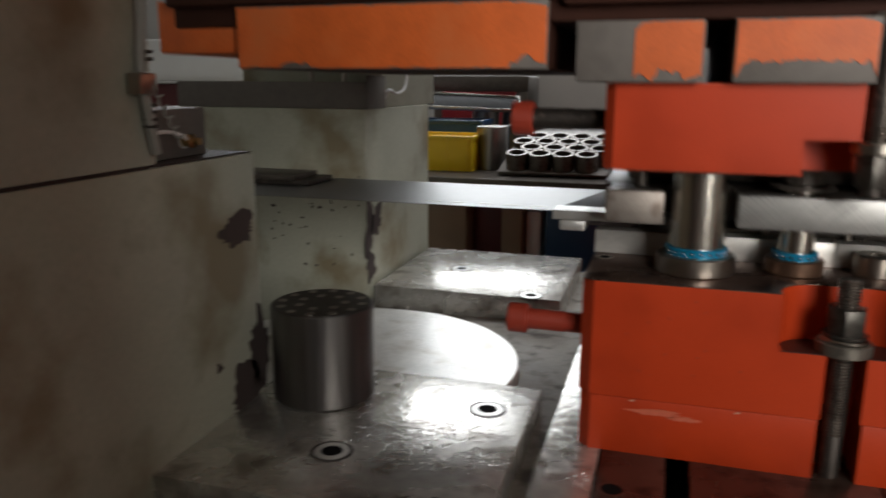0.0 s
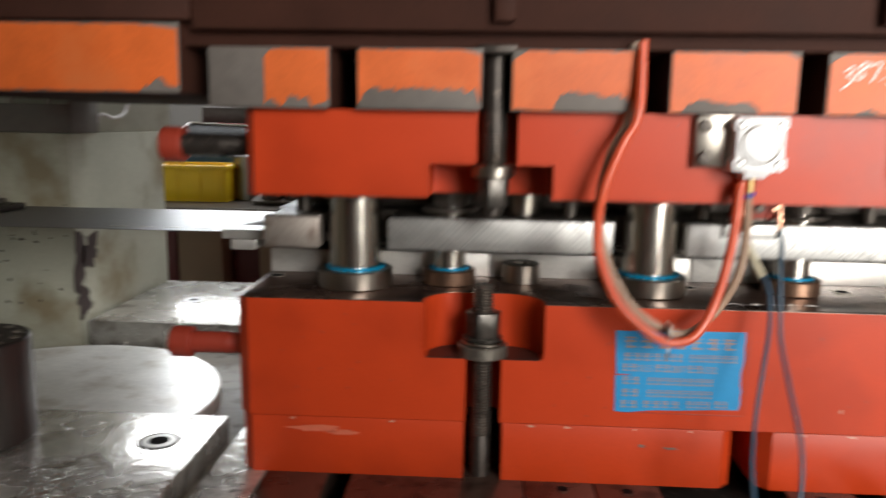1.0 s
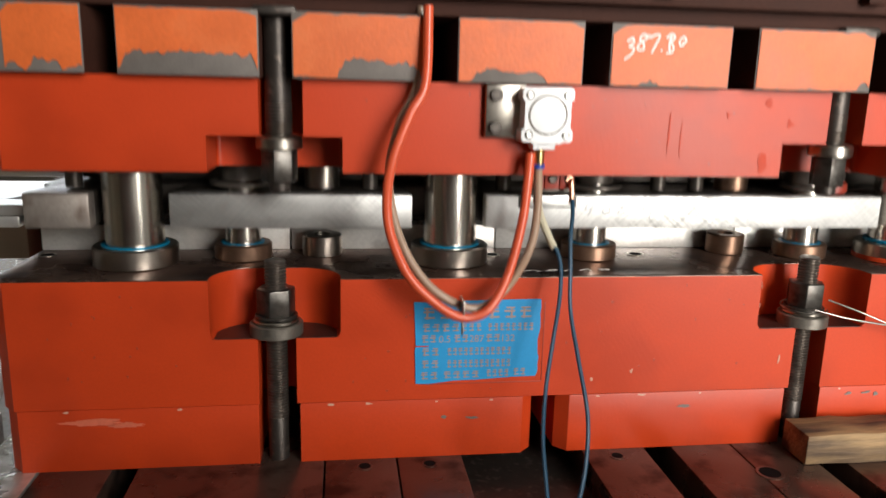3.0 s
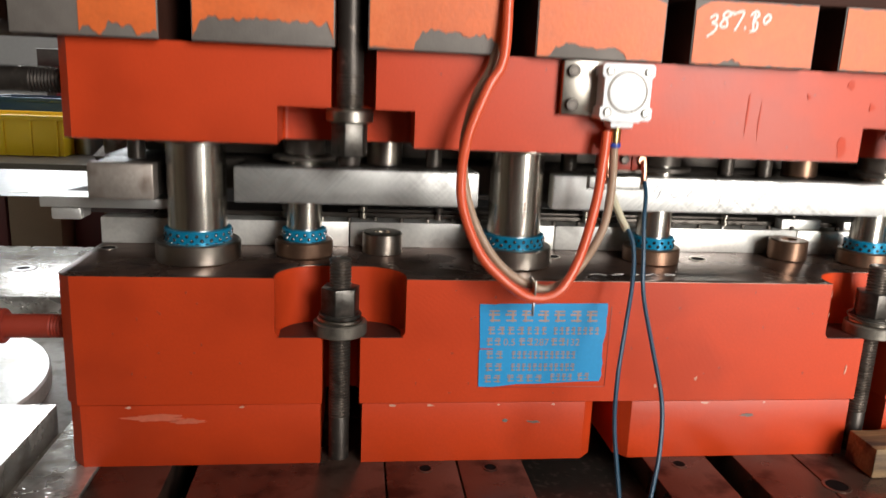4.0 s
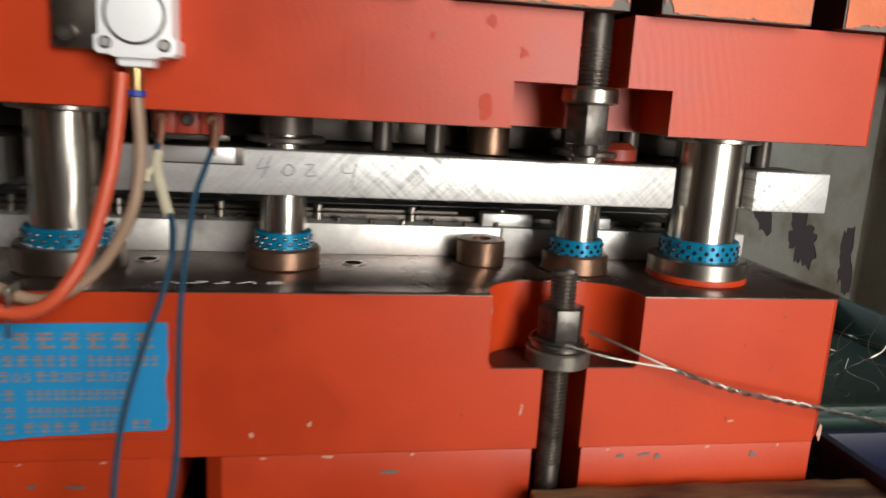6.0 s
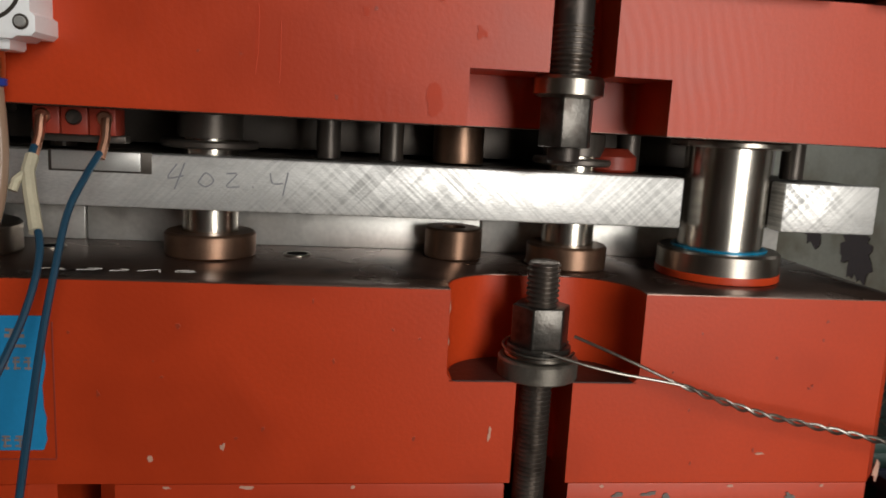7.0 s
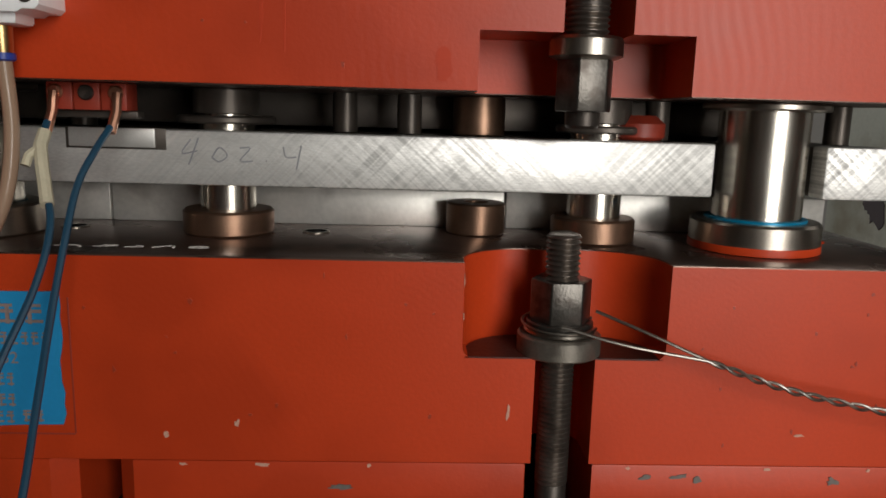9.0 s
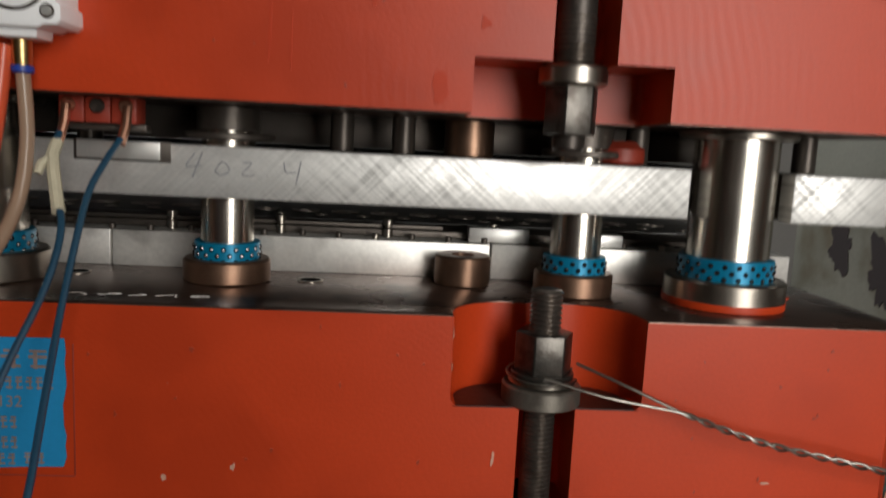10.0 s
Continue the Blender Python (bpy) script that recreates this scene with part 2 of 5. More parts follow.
CARTON = material("cardboard", (0.27, 0.19, 0.13), 0.8, 0, 0.15, 10, 0.08, 200, 0.05)
PAPER = material("white_card", (0.72, 0.70, 0.68), 0.7, 0, 0.06, 10, 0.05, 200, 0.02)
STRIP = material("silicon_steel_strip", (0.23, 0.23, 0.225), 0.46, 1.0, 0.16, 9, 0.10, 90, 0.04)
LAMINATION = material("stacked_laminations", (0.24, 0.23, 0.225), 0.42, 1.0, 0.75, 30, 0.18, 160, 0.08, stretch=(2, 2, 0.05), vary=0.2)
# colours the discs that paint the shade inside holes, and a dark tray's floor
VOID = material("dark_opening", (0.006, 0.005, 0.005), 0.9, 0, 0.1, 50, 0.05, 200, 0, shine=0.1)
GREY_CABLE = material("grey_cable", (0.30, 0.29, 0.26), 0.5, 0, 0.15, 60, 0.05, 300, 0.02)
MAROON = material("maroon_machine_paint", (0.12, 0.02, 0.022), 0.5, 0, 0.2, 6, 0.06, 200, 0.03)
FLOOR = material("workshop_concrete", (0.09, 0.08, 0.07), 0.6, 0, 0.25, 1.5, 0.12, 30, 0.1)
WALL = material("hall_wall_paint", (0.28, 0.265, 0.245), 0.8, 0, 0.12, 1.2, 0.06, 40, 0.05)
GREEN_DARK = material("dark_green_bin", (0.02, 0.05, 0.04), 0.5, 0, 0.2, 10, 0.08, 200, 0.05)
NAVY = material("navy_bin", (0.012, 0.014, 0.045), 0.5, 0, 0.15, 10, 0.06, 200, 0.03)
WIRE_STEEL = material("galvanised_wire", (0.27, 0.25, 0.22), 0.36, 1.0, 0.2, 300, 0.1, 900, 0.02)


# mesh helpers, all in world places; part() shifts them to their thing
def box(x0, x1, y0, y1, z0, z1, bevel=0.0015, segments=2):
    bm = bmesh.new()
    bmesh.ops.create_cube(bm, size=1)
    for v in bm.verts:
        v.co = Vector((x0 + (v.co.x + 0.5) * (x1 - x0), y0 + (v.co.y + 0.5) * (y1 - y0), z0 + (v.co.z + 0.5) * (z1 - z0)))
    if bevel:
        bmesh.ops.bevel(bm, geom=bm.edges[:], offset=bevel, segments=segments, profile=0.5, affect="EDGES")
    return bm


def lathe(profile, x, y, z=0.0, seg=40, axis="Z"):
    """Turns (radius, height) pairs about an axis through (x, y, z)."""
    bm = bmesh.new()
    rings = []
    for r, h in profile:
        ring = []
        for i in range(seg):
            a = 2 * math.pi * i / seg
            p = (r * math.cos(a), r * math.sin(a), h)
            p = {"Z": p, "X": (p[2], p[0], p[1]), "Y": (p[0], -p[2], p[1])}[axis]
            ring.append(bm.verts.new((x + p[0], y + p[1], z + p[2])))
        rings.append(ring)
    for a, b in zip(rings, rings[1:]):
        for i in range(seg):
            bm.faces.new((a[i], a[(i + 1) % seg], b[(i + 1) % seg], b[i]))
    for ring in (rings[0], rings[-1]):
        bm.faces.new(ring)
    bmesh.ops.recalc_face_normals(bm, faces=bm.faces[:])
    return bm


def cylinder(x, y, z0, z1, r, bevel=0.001, seg=40, axis="Z", at=None):
    p = [(r - bevel, z0), (r, z0 + bevel), (r, z1 - bevel), (r - bevel, z1)]
    return lathe(p, x, y, at or 0.0, seg, axis)


def ring(x, y, z0, z1, r0, r1, seg=44, bevel=0.001):
    """A tube wall from inner radius r0 to outer r1."""
    bm = bmesh.new()
    prof = [(r0, z0), (r1 - bevel, z0), (r1, z0 + bevel), (r1, z1 - bevel), (r1 - bevel, z1), (r0, z1)]
    rings = [[bm.verts.new((x + r * math.cos(2 * math.pi * i / seg), y + r * math.sin(2 * math.pi * i / seg), z)) for i in range(seg)] for r, z in prof]
    for a, b in zip(rings, rings[1:] + rings[:1]):
        for i in range(seg):
            bm.faces.new((a[i], a[(i + 1) % seg], b[(i + 1) % seg], b[i]))
    bmesh.ops.recalc_face_normals(bm, faces=bm.faces[:])
    return bm


def prism(poly, z0, z1, top=0.0, bottom=0.0):
    """An upright prism on a plan outline, its upper or lower edges eased."""
    bm = bmesh.new()
    lo = [bm.verts.new((x, y, z0)) for x, y in poly]
    hi = [bm.verts.new((x, y, z1)) for x, y in poly]
    bm.faces.new(lo[::-1])
    bm.faces.new(hi)
    for i in range(len(poly)):
        j = (i + 1) % len(poly)
        bm.faces.new((lo[i], lo[j], hi[j], hi[i]))
    bmesh.ops.recalc_face_normals(bm, faces=bm.faces[:])
    for z, w in ((z1, top), (z0, bottom)):
        if w:
            edges = [e for e in bm.edges if all(abs(v.co.z - z) < 1e-6 for v in e.verts)]
            bmesh.ops.bevel(bm, geom=edges, offset=w, segments=2, profile=0.5, affect="EDGES")
    return bm


def join(*bms):
    out = bmesh.new()
    for b in bms:
        me = bpy.data.meshes.new("tmp")
        b.to_mesh(me)
        b.free()
        out.from_mesh(me)
        bpy.data.meshes.remove(me)
    return out


def smooth_line(points, steps=8):
    """A Catmull-Rom line through the points."""
    p = [Vector(q) for q in points]
    p = [2 * p[0] - p[1]] + p + [2 * p[-1] - p[-2]]
    out = []
    for i in range(1, len(p) - 2):
        for s in range(steps):
            t = s / steps
            a, b, c, d = p[i - 1:i + 3]
            out.append(0.5 * (2 * b + (c - a) * t + (2 * a - 5 * b + 4 * c - d) * t * t + (3 * b - a - 3 * c + d) * t ** 3))
    return out + [p[-2]]


def tube(line, r, seg=10):
    bm = bmesh.new()
    rings = []
    side = Vector((0.31, 0.9, 0.2))
    for i, c in enumerate(line):
        d = (line[min(i + 1, len(line) - 1)] - line[max(i - 1, 0)]).normalized()
        side = (side - d * side.dot(d)).normalized()
        up = d.cross(side)
        rings.append([bm.verts.new(c + r * (math.cos(2 * math.pi * k / seg) * side + math.sin(2 * math.pi * k / seg) * up)) for k in range(seg)])
    for a, b in zip(rings, rings[1:]):
        for k in range(seg):
            bm.faces.new((a[k], a[(k + 1) % seg], b[(k + 1) % seg], b[k]))
    bm.faces.new(rings[0])
    bm.faces.new(rings[-1])
    bmesh.ops.recalc_face_normals(bm, faces=bm.faces[:])
    return bm


def thing(name, at, label, category, group="", kind=""):
    ob = new(name)
    ob.location = at
    ob.empty_display_size = 0.05
    return tagged(ob, label, category, group, kind)


def part(name, bm, mat, parent, label="", smooth=True):
    """Links a bmesh, built in world places, as one mesh under a thing or part."""
    base = Vector((0, 0, 0))
    o = parent
    while o:
        base += o.location
        o = o.parent
    bmesh.ops.translate(bm, verts=bm.verts[:], vec=-base)
    me = bpy.data.meshes.new(name)
    bm.to_mesh(me)
    bm.free()
    me.materials.append(mat)
    if smooth:
        me.shade_smooth()
        me.set_sharp_from_angle(angle=radians(35))
    ob = new(name, me)
    ob.parent = parent
    return tagged(ob, label)


def whole(name, bm, mat, label, category, group="", kind="", at=(0, 0, 0)):
    """A thing that is one mesh."""
    bmesh.ops.translate(bm, verts=bm.verts[:], vec=-Vector(at))
    me = bpy.data.meshes.new(name)
    bm.to_mesh(me)
    bm.free()
    me.materials.append(mat)
    me.shade_smooth()
    me.set_sharp_from_angle(angle=radians(35))
    ob = new(name, me)
    ob.location = at
    return tagged(ob, label, category, group, kind)


BOLTS = (0.004, 0.694)
DEPTH = 0.74
Z_SHOE, Z_SEAM, Z_LEDGE = 0.236, 0.079, 0.163
UP_LOW, UP_LEDGE, UP_TOP = 0.3745, 0.4155, 0.479
moving, half_moving = [], []


# the hall: floor, walls with openings, roof
def hall():
    w = 0.2
    x0, x1, y0, y1, z0, z1 = -5.6, 5.0, -4.0, 6.0, -0.85, 4.3
    whole("floor", box(x0 - w, x1 + w, y0 - w, y1 + w, z0 - 0.1, z0, 0), FLOOR, "worn grey workshop concrete floor", "floor", kind="structure")
    # the roof opening is added to suit the overhead fill lamp
    roof = join(box(x0 - w, x1 + w, y0 - w, 1.8, z1, z1 + 0.1, 0), box(x0 - w, x1 + w, 4.2, y1 + w, z1, z1 + 0.1, 0), box(x0 - w, -2.6, 1.8, 4.2, z1, z1 + 0.1, 0), box(2.4, x1 + w, 1.8, 4.2, z1, z1 + 0.1, 0))
    whole("ceiling", roof, WALL, "grey workshop ceiling with an opening added for the fill lamp", "ceiling", kind="structure")
    whole("wall_west", box(x0 - w, x0, y0, y1, z0, z1, 0), WALL, "plain grey workshop wall", "wall", kind="structure")
    whole("wall_east", box(x1, x1 + w, y0, y1, z0, z1, 0), WALL, "plain grey workshop wall", "wall", kind="structure")
    gate = join(box(x0, 1.25, y0 - w, y0, z0, z1, 0), box(3.15, x1, y0 - w, y0, z0, z1, 0), box(1.25, 3.15, y0 - w, y0, 2.9, z1, 0))
    whole("wall_south", gate, WALL, "workshop wall with an open gate", "wall", kind="structure")
    # two unseen walls, added only to block gate light from the left and below
    whole("wall_partition", box(x0, 0.10, -1.27, -1.15, z0, 2.9, 0), WALL, "added unseen wall that keeps gate light off the left column", "wall", kind="structure")
    whole("wall_low", box(0.12, 1.0, -1.65, -1.5, z0, 0.5, 0), WALL, "added unseen low wall that shades the lower left of the die", "wall", kind="structure")
    wins = join(box(x0, -5.2, y1, y1 + w, z0, z1, 0), box(-0.8, x1, y1, y1 + w, z0, z1, 0), box(-5.2, -0.8, y1, y1 + w, z0, 1.36, 0), box(-5.2, -0.8, y1, y1 + w, 3.1, z1, 0))
    whole("wall_north", wins, WALL, "workshop wall with a window", "wall", kind="structure")


hall()


# the press: bed, side columns, slide
def bed():
    press = thing("press_bed", (0.35, 0.35, -0.85), "oily dark steel press bed with slotted bolster plates", "press bed")
    part("base", box(-0.95, 1.65, -0.26, 1.15, -0.85, -0.06, 0.004), BLACK, press)
    cuts = ((-0.276, -0.193), (-0.163, 0.06), (0.062, 0.150), (0.152, 0.234), (0.394, 0.479), (0.517, 0.60), (0.602, 0.69), (0.728, 1.05), (1.09, 1.62))
    for a, b in cuts:
        part("bolster_plate", box(a, b, -0.25, 1.0, -0.06, 0.0, 0.0015), OILY, press)
    part("sunken_plate", box(0.234, 0.394, -0.25, 1.0, -0.06, -0.035, 0.001), BLACK, press)
    for x, y, r in ((0.110, -0.017, 0.0095), (0.191, -0.017, 0.0095), (0.435, -0.018, 0.0095), (0.612, -0.077, 0.017), (-0.255, -0.10, 0.017), (0.85, -0.12, 0.014)):
        part("hole_rim", ring(x, y, -0.004, 0.0012, r * 0.78, r, 28, 0.0004), OILY, press)
        part("hole", cylinder(x, y, -0.02, 0.0010, r * 0.79, 0.0002, 24), VOID, press)
    part("left_strip", box(-0.352, -0.279, -0.25, 1.12, -0.06, 0.0, 0.0015), PLATE, press, "bright ground steel strip")
    rear = part("left_plate", box(-0.855, -0.420, 0.628, 1.055, -0.06, 0.02, 0.002), PLATE, press, "bright oily ground steel plate")
    front = part("left_plate", box(-0.81, -0.383, -0.245, 0.163, -0.06, 0.008, 0.002), PLATE, press, "bright oily ground steel plate")
    part("left_base", box(-0.86, -0.356, -0.25, 1.12, -0.06, -0.035, 0.001), DUSTY, press, "dusty grey bed between the plates")
    part("round_plate", cylinder(-0.738, 0.24, -0.034, -0.004, 0.298, 0.003, 72), DRY, press, "round bright steel plate with spots of oil")
    for p, x, y, z in ((front, -0.448, 0.062, 0.008), (front, -0.614, -0.125, 0.008), (rear, -0.700, 0.840, 0.02), (rear, -0.488, 0.648, 0.02)):
        part("groove", ring(x, y, z - 0.004, z + 0.0008, 0.0236, 0.0285, 36, 0.0003), BLACK, p)
        part("rim", ring(x, y, z - 0.004, z + 0.0012, 0.0142, 0.0235, 36, 0.0005), STEEL, p)
        part("socket", cylinder(x, y, z - 0.03, z + 0.0010, 0.0144, 0.0002, 28), VOID, p)


def chips(name, parent, spots, plane, mat):
    """Ragged flakes of missing paint, a millimetre deep, on a wall of the press; spots: (u, v, width, height)."""
    axis, value, out = plane
    for k, (u, v, w, h) in enumerate(spots):
        rng = random.Random(k * 7 + len(spots))
        bm = bmesh.new()
        m = 40 if w > 0.02 else 14
        loop = []
        for i in range(m):
            a = 2 * math.pi * i / m
            ca, sa = math.cos(a), math.sin(a)
            r = 0.70 + 0.55 * noise.noise(Vector((1.3 * ca, 1.3 * sa, k * 2.7 + u))) + 0.30 * noise.noise(Vector((4 * ca, 4 * sa, k + 9.1))) + 0.12 * (rng.random() - 0.5)
            loop.append((u + w / 2 * r * math.cos(a), v + h / 2 * r * math.sin(a)))
        lo = [bm.verts.new((value, p, q) if axis == "x" else (p, value, q)) for p, q in loop]
        hi = [bm.verts.new((value + out, p, q) if axis == "x" else (p, value + out, q)) for p, q in loop]
        bm.faces.new(lo)
        bm.faces.new(hi)
        for i in range(m):
            bm.faces.new((lo[i], lo[(i + 1) % m], hi[(i + 1) % m], hi[i]))
        bmesh.ops.recalc_face_normals(bm, faces=bm.faces[:])
        part(name, bm, mat, parent)


def columns():
    near = thing("press_column", (-1.1, -0.35, -0.85), "cream-green painted press column with chipped corners", "press column", "press columns")
    part("lower_panel", box(-1.4, -0.800, -0.9, 0.030, -0.85, 0.3815, 0.004), CREAM, near)
    part("upper_panel", box(-1.4, -0.796, -0.9, -0.195, 0.3855, 2.4, 0.004), CREAM, near)
    part("seam", box(-1.39, -0.803, -0.89, -0.2, 0.38, 0.387, 0), CHIP, near)
    # a cream frame; the darker steel grey carries the shade it stands in
    part("inner_frame", box(-1.4, -0.835, -0.194, -0.035, 0.3837, 0.448, 0.003), BARE, near)
    part("oily_top", box(-1.39, -0.803, -0.19, 0.026, 0.3817, 0.3835, 0), CHIP, near, "dark oily top edge")
    part("valve", lathe([(0.006, -0.836), (0.009, -0.834), (0.009, -0.822), (0.005, -0.820), (0.005, -0.812)], 0, -0.085, 0.405, 20, "X"), BRASS, near, "small brass valve")
    part("valve_lead", tube(smooth_line(((-0.833, -0.17, 0.415), (-0.828, -0.14, 0.420), (-0.826, -0.11, 0.416), (-0.825, -0.09, 0.407))), 0.0025, 8), PAPER, near)
    coil = [Vector((-0.800 + 0.004 * math.cos(0.8 * k), -0.187 + 0.0011 * k + 0.002 * math.sin(0.8 * k), 0.478 - 0.0016 * k + 0.004 * math.sin(0.8 * k))) for k in range(48)]
    part("coiled_cord", tube(coil, 0.0013, 6), GREY_CABLE, near)
    chips("paint_chip", near, ((-0.022, 0.275, 0.13, 0.055), (0.02, 0.09, 0.07, 0.15), (-0.01, 0.03, 0.13, 0.10), (-0.09, 0.09, 0.02, 0.02), (-0.29, -0.05, 0.03, 0.06)), ("x", -0.80, 0.0012), CHIP)
    rear = thing("press_column", (-1.1, 0.86, -0.85), "cream-green painted press column behind the feed opening", "press column", "press columns")
    part("panel", box(-1.4, -0.870, 0.627, 1.09, -0.85, 0.424, 0.003), CREAM, rear)
    part("upper_panel", box(-1.25, -0.876, 0.75, 1.16, 0.4243, 2.4, 0.003), CREAM, rear)
    part("cover", box(-1.36, -0.870, 0.632, 0.74, 0.4245, 0.484, 0.002), BARE, rear)
    part("end_plate", box(-0.869, -0.8655, 0.632, 0.745, 0.4245, 0.498, 0.001), BARE, rear, "bare steel end plate")
    for x in (-1.03, -0.945):
        part("rod", cylinder(x, 0.69, 0.4842, 0.545, 0.007, 0.001, 16), BUSH, rear)
    chips("paint_chip", rear, ((0.645, 0.14, 0.07, 0.16), (0.68, 0.165, 0.11, 0.10), (0.65, 0.06, 0.08, 0.08)), ("x", -0.870, 0.0012), CHIP)
    spot = random.Random(12)
    chips("paint_chip", rear, tuple((spot.uniform(-1.12, -0.885), spot.uniform(0.05, 0.285), spot.uniform(0.004, 0.017), spot.uniform(0.003, 0.009)) for k in range(34)), ("y", 0.627, -0.0012), CHIP)
    east = thing("press_column", (1.78, 0.86, -0.85), "cream-green press column with dark peeling paint", "press column", "press columns")
    part("panel", box(1.515, 2.1, 0.627, 1.13, -0.85, 2.4, 0.003), CREAM, east)
    chips("paint_chip", east, ((0.66, 0.13, 0.06, 0.16), (0.8, 0.16, 0.14, 0.18), (0.95, 0.2, 0.12, 0.12)), ("x", 1.515, -0.0012), CHIP)
    east2 = thing("press_column", (1.78, -0.35, -0.85), "cream-green painted press column", "press column", "press columns")
    part("panel", box(1.50, 2.1, -0.6, 0.041, -0.85, 2.4, 0.003), CREAM, east2)


def ragged(x0, x1, y, z0, z1, seed, cuts):
    """A thin coat of paint on the slide's front with a torn lower edge; cuts: (from, to, height) in shares of the width."""
    rng = random.Random(seed)
    bm = bmesh.new()
    m = 90
    lo, hi = [], []
    for i in range(m + 1):
        s = i / m
        h = 0.0
        for a, b, c in cuts:
            if a <= s <= b:
                h = max(h, c * min(1, 14 * (s - a) + 0.3, 14 * (b - s) + 0.3))
        u = x0 + s * (x1 - x0)
        rough = 0.0048 * noise.noise(Vector((u * 75, seed * 3.7, 0.5))) + 0.0034 * noise.noise(Vector((u * 190, seed * 1.3, 2.0)))
        h = h + 1.3 * rough if h else max(0, 0.6 * rough)
        top = z1 - max(0, 0.5 * noise.noise(Vector((u * 70, seed, 7.0))) * 0.006) - (0.010 * max(0, 1 - 9 * s) if seed % 2 else 0.006 * max(0, 1 - 10 * (1 - s)))
        x = x0 + s * (x1 - x0)
        lo.append(x), hi.append((z0 + max(h, 0.0), top))
    rows = []
    for yy in (y, y - 0.0012):
        rows.append(([bm.verts.new((x, yy, a)) for x, (a, b) in zip(lo, hi)], [bm.verts.new((x, yy, b)) for x, (a, b) in zip(lo, hi)]))
    (l0, h0), (l1, h1) = rows
    for i in range(m):
        for q in ((l1[i], l1[i + 1], h1[i + 1], h1[i]), (l0[i], h0[i], h0[i + 1], l0[i + 1]), (l0[i], l0[i + 1], l1[i + 1], l1[i]), (h0[i], h1[i], h1[i + 1], h0[i + 1])):
            bm.faces.new(q)
    for i in (0, m):
        bm.faces.new((l0[i], l1[i], h1[i], h0[i]))
    bmesh.ops.recalc_face_normals(bm, faces=bm.faces[:])
    return bm


def slide():
    ram = thing("press_slide", (0.35, 0.35, UP_TOP), "press slide with worn orange paint and vertical slots", "press slide")
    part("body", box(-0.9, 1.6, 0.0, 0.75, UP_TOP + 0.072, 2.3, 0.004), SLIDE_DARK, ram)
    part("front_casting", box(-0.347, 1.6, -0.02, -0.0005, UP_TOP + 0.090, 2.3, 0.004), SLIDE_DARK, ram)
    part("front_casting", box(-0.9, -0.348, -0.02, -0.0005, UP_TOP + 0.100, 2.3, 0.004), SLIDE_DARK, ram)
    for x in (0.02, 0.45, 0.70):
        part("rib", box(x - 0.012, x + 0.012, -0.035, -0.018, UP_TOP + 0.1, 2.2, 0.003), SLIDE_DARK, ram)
    segs = [(-0.79, -0.364), (-0.330, -0.184), (-0.152, -0.004), (0.030, 0.180), (0.212, 0.358), (0.389, 0.536), (0.568, 0.718), (0.747, 0.893), (0.925, 1.07), (1.10, 1.5)]
    cuts = [((0.14, 0.25, 0.007), (0.89, 1.0, 0.015),), ((0.0, 1.0, 0.004), (0.33, 0.74, 0.014)), ((0.0, 1.0, 0.023),), ((0.33, 0.95, 0.02),), ((0.1, 0.72, 0.011),),
            ((0.2, 0.4, 0.005),), ((0.9, 1.0, 0.012),), ((0.0, 0.06, 0.02),), ((0.0, 0.5, 0.006),), ((0.3, 0.7, 0.006),)]
    for k, ((a, b), c) in enumerate(zip(segs, cuts)):
        lift, high = (0.016, 0.082) if k == 0 else (0.0005, 0.071)
        # block sides take the near-black slide colour, the front stays bare grey
        s = part("slot_block", box(a, b, -0.0150, 0.70, UP_TOP + lift, UP_TOP + high + lift, 0.003), SLIDE_DARK, ram, "slide block with near-black sides and flaking orange paint")
        part("bare_face", box(a + 0.0005, b - 0.0005, -0.0160, -0.0148, UP_TOP + 0.0005 + lift, UP_TOP + high - 0.0005 + lift, 0.0004), BARE, s, "bare grey steel face")
        part("paint", ragged(a + (0.068 if k == 1 else 0.002), b - 0.002, -0.0162, UP_TOP + 0.0015 + lift, UP_TOP + high - 0.002 + lift, k, c), ORANGE, s, smooth=False)
    part("end_block", box(-0.93, -0.795, 0.004, 0.60, UP_TOP + 0.038, UP_TOP + 0.110, 0.003), ORANGE, ram)
    moving.append(ram)


bed()
columns()
slide()


# the die set
def fillet_notch(cx, half, depth, r=0.022, n=6):
    """A pocket in a front edge, from its left mouth to its right one, with rounded inner corners."""
    pts = [(cx - half, 0.0)]
    for k in range(n + 1):
        a = math.pi - k * math.pi / 2 / n
        pts.append((cx - half + r + r * math.cos(a), depth - r + r * math.sin(a)))
    for k in range(n + 1):
        a = math.pi / 2 - k * math.pi / 2 / n
        pts.append((cx + half - r + r * math.cos(a), depth - r + r * math.sin(a)))
    return pts + [(cx + half, 0.0)]


def outline(x0, x1, notches, chamfer=0.012):
    poly = [(x0, chamfer), (x0 + chamfer, 0.0)]
    for pts in notches:
        poly += pts
    return poly + [(x1 - chamfer, 0.0), (x1, chamfer), (x1, DEPTH), (x0, DEPTH)]


X0, X1 = -0.294, 0.994
LOW_X0 = -0.312


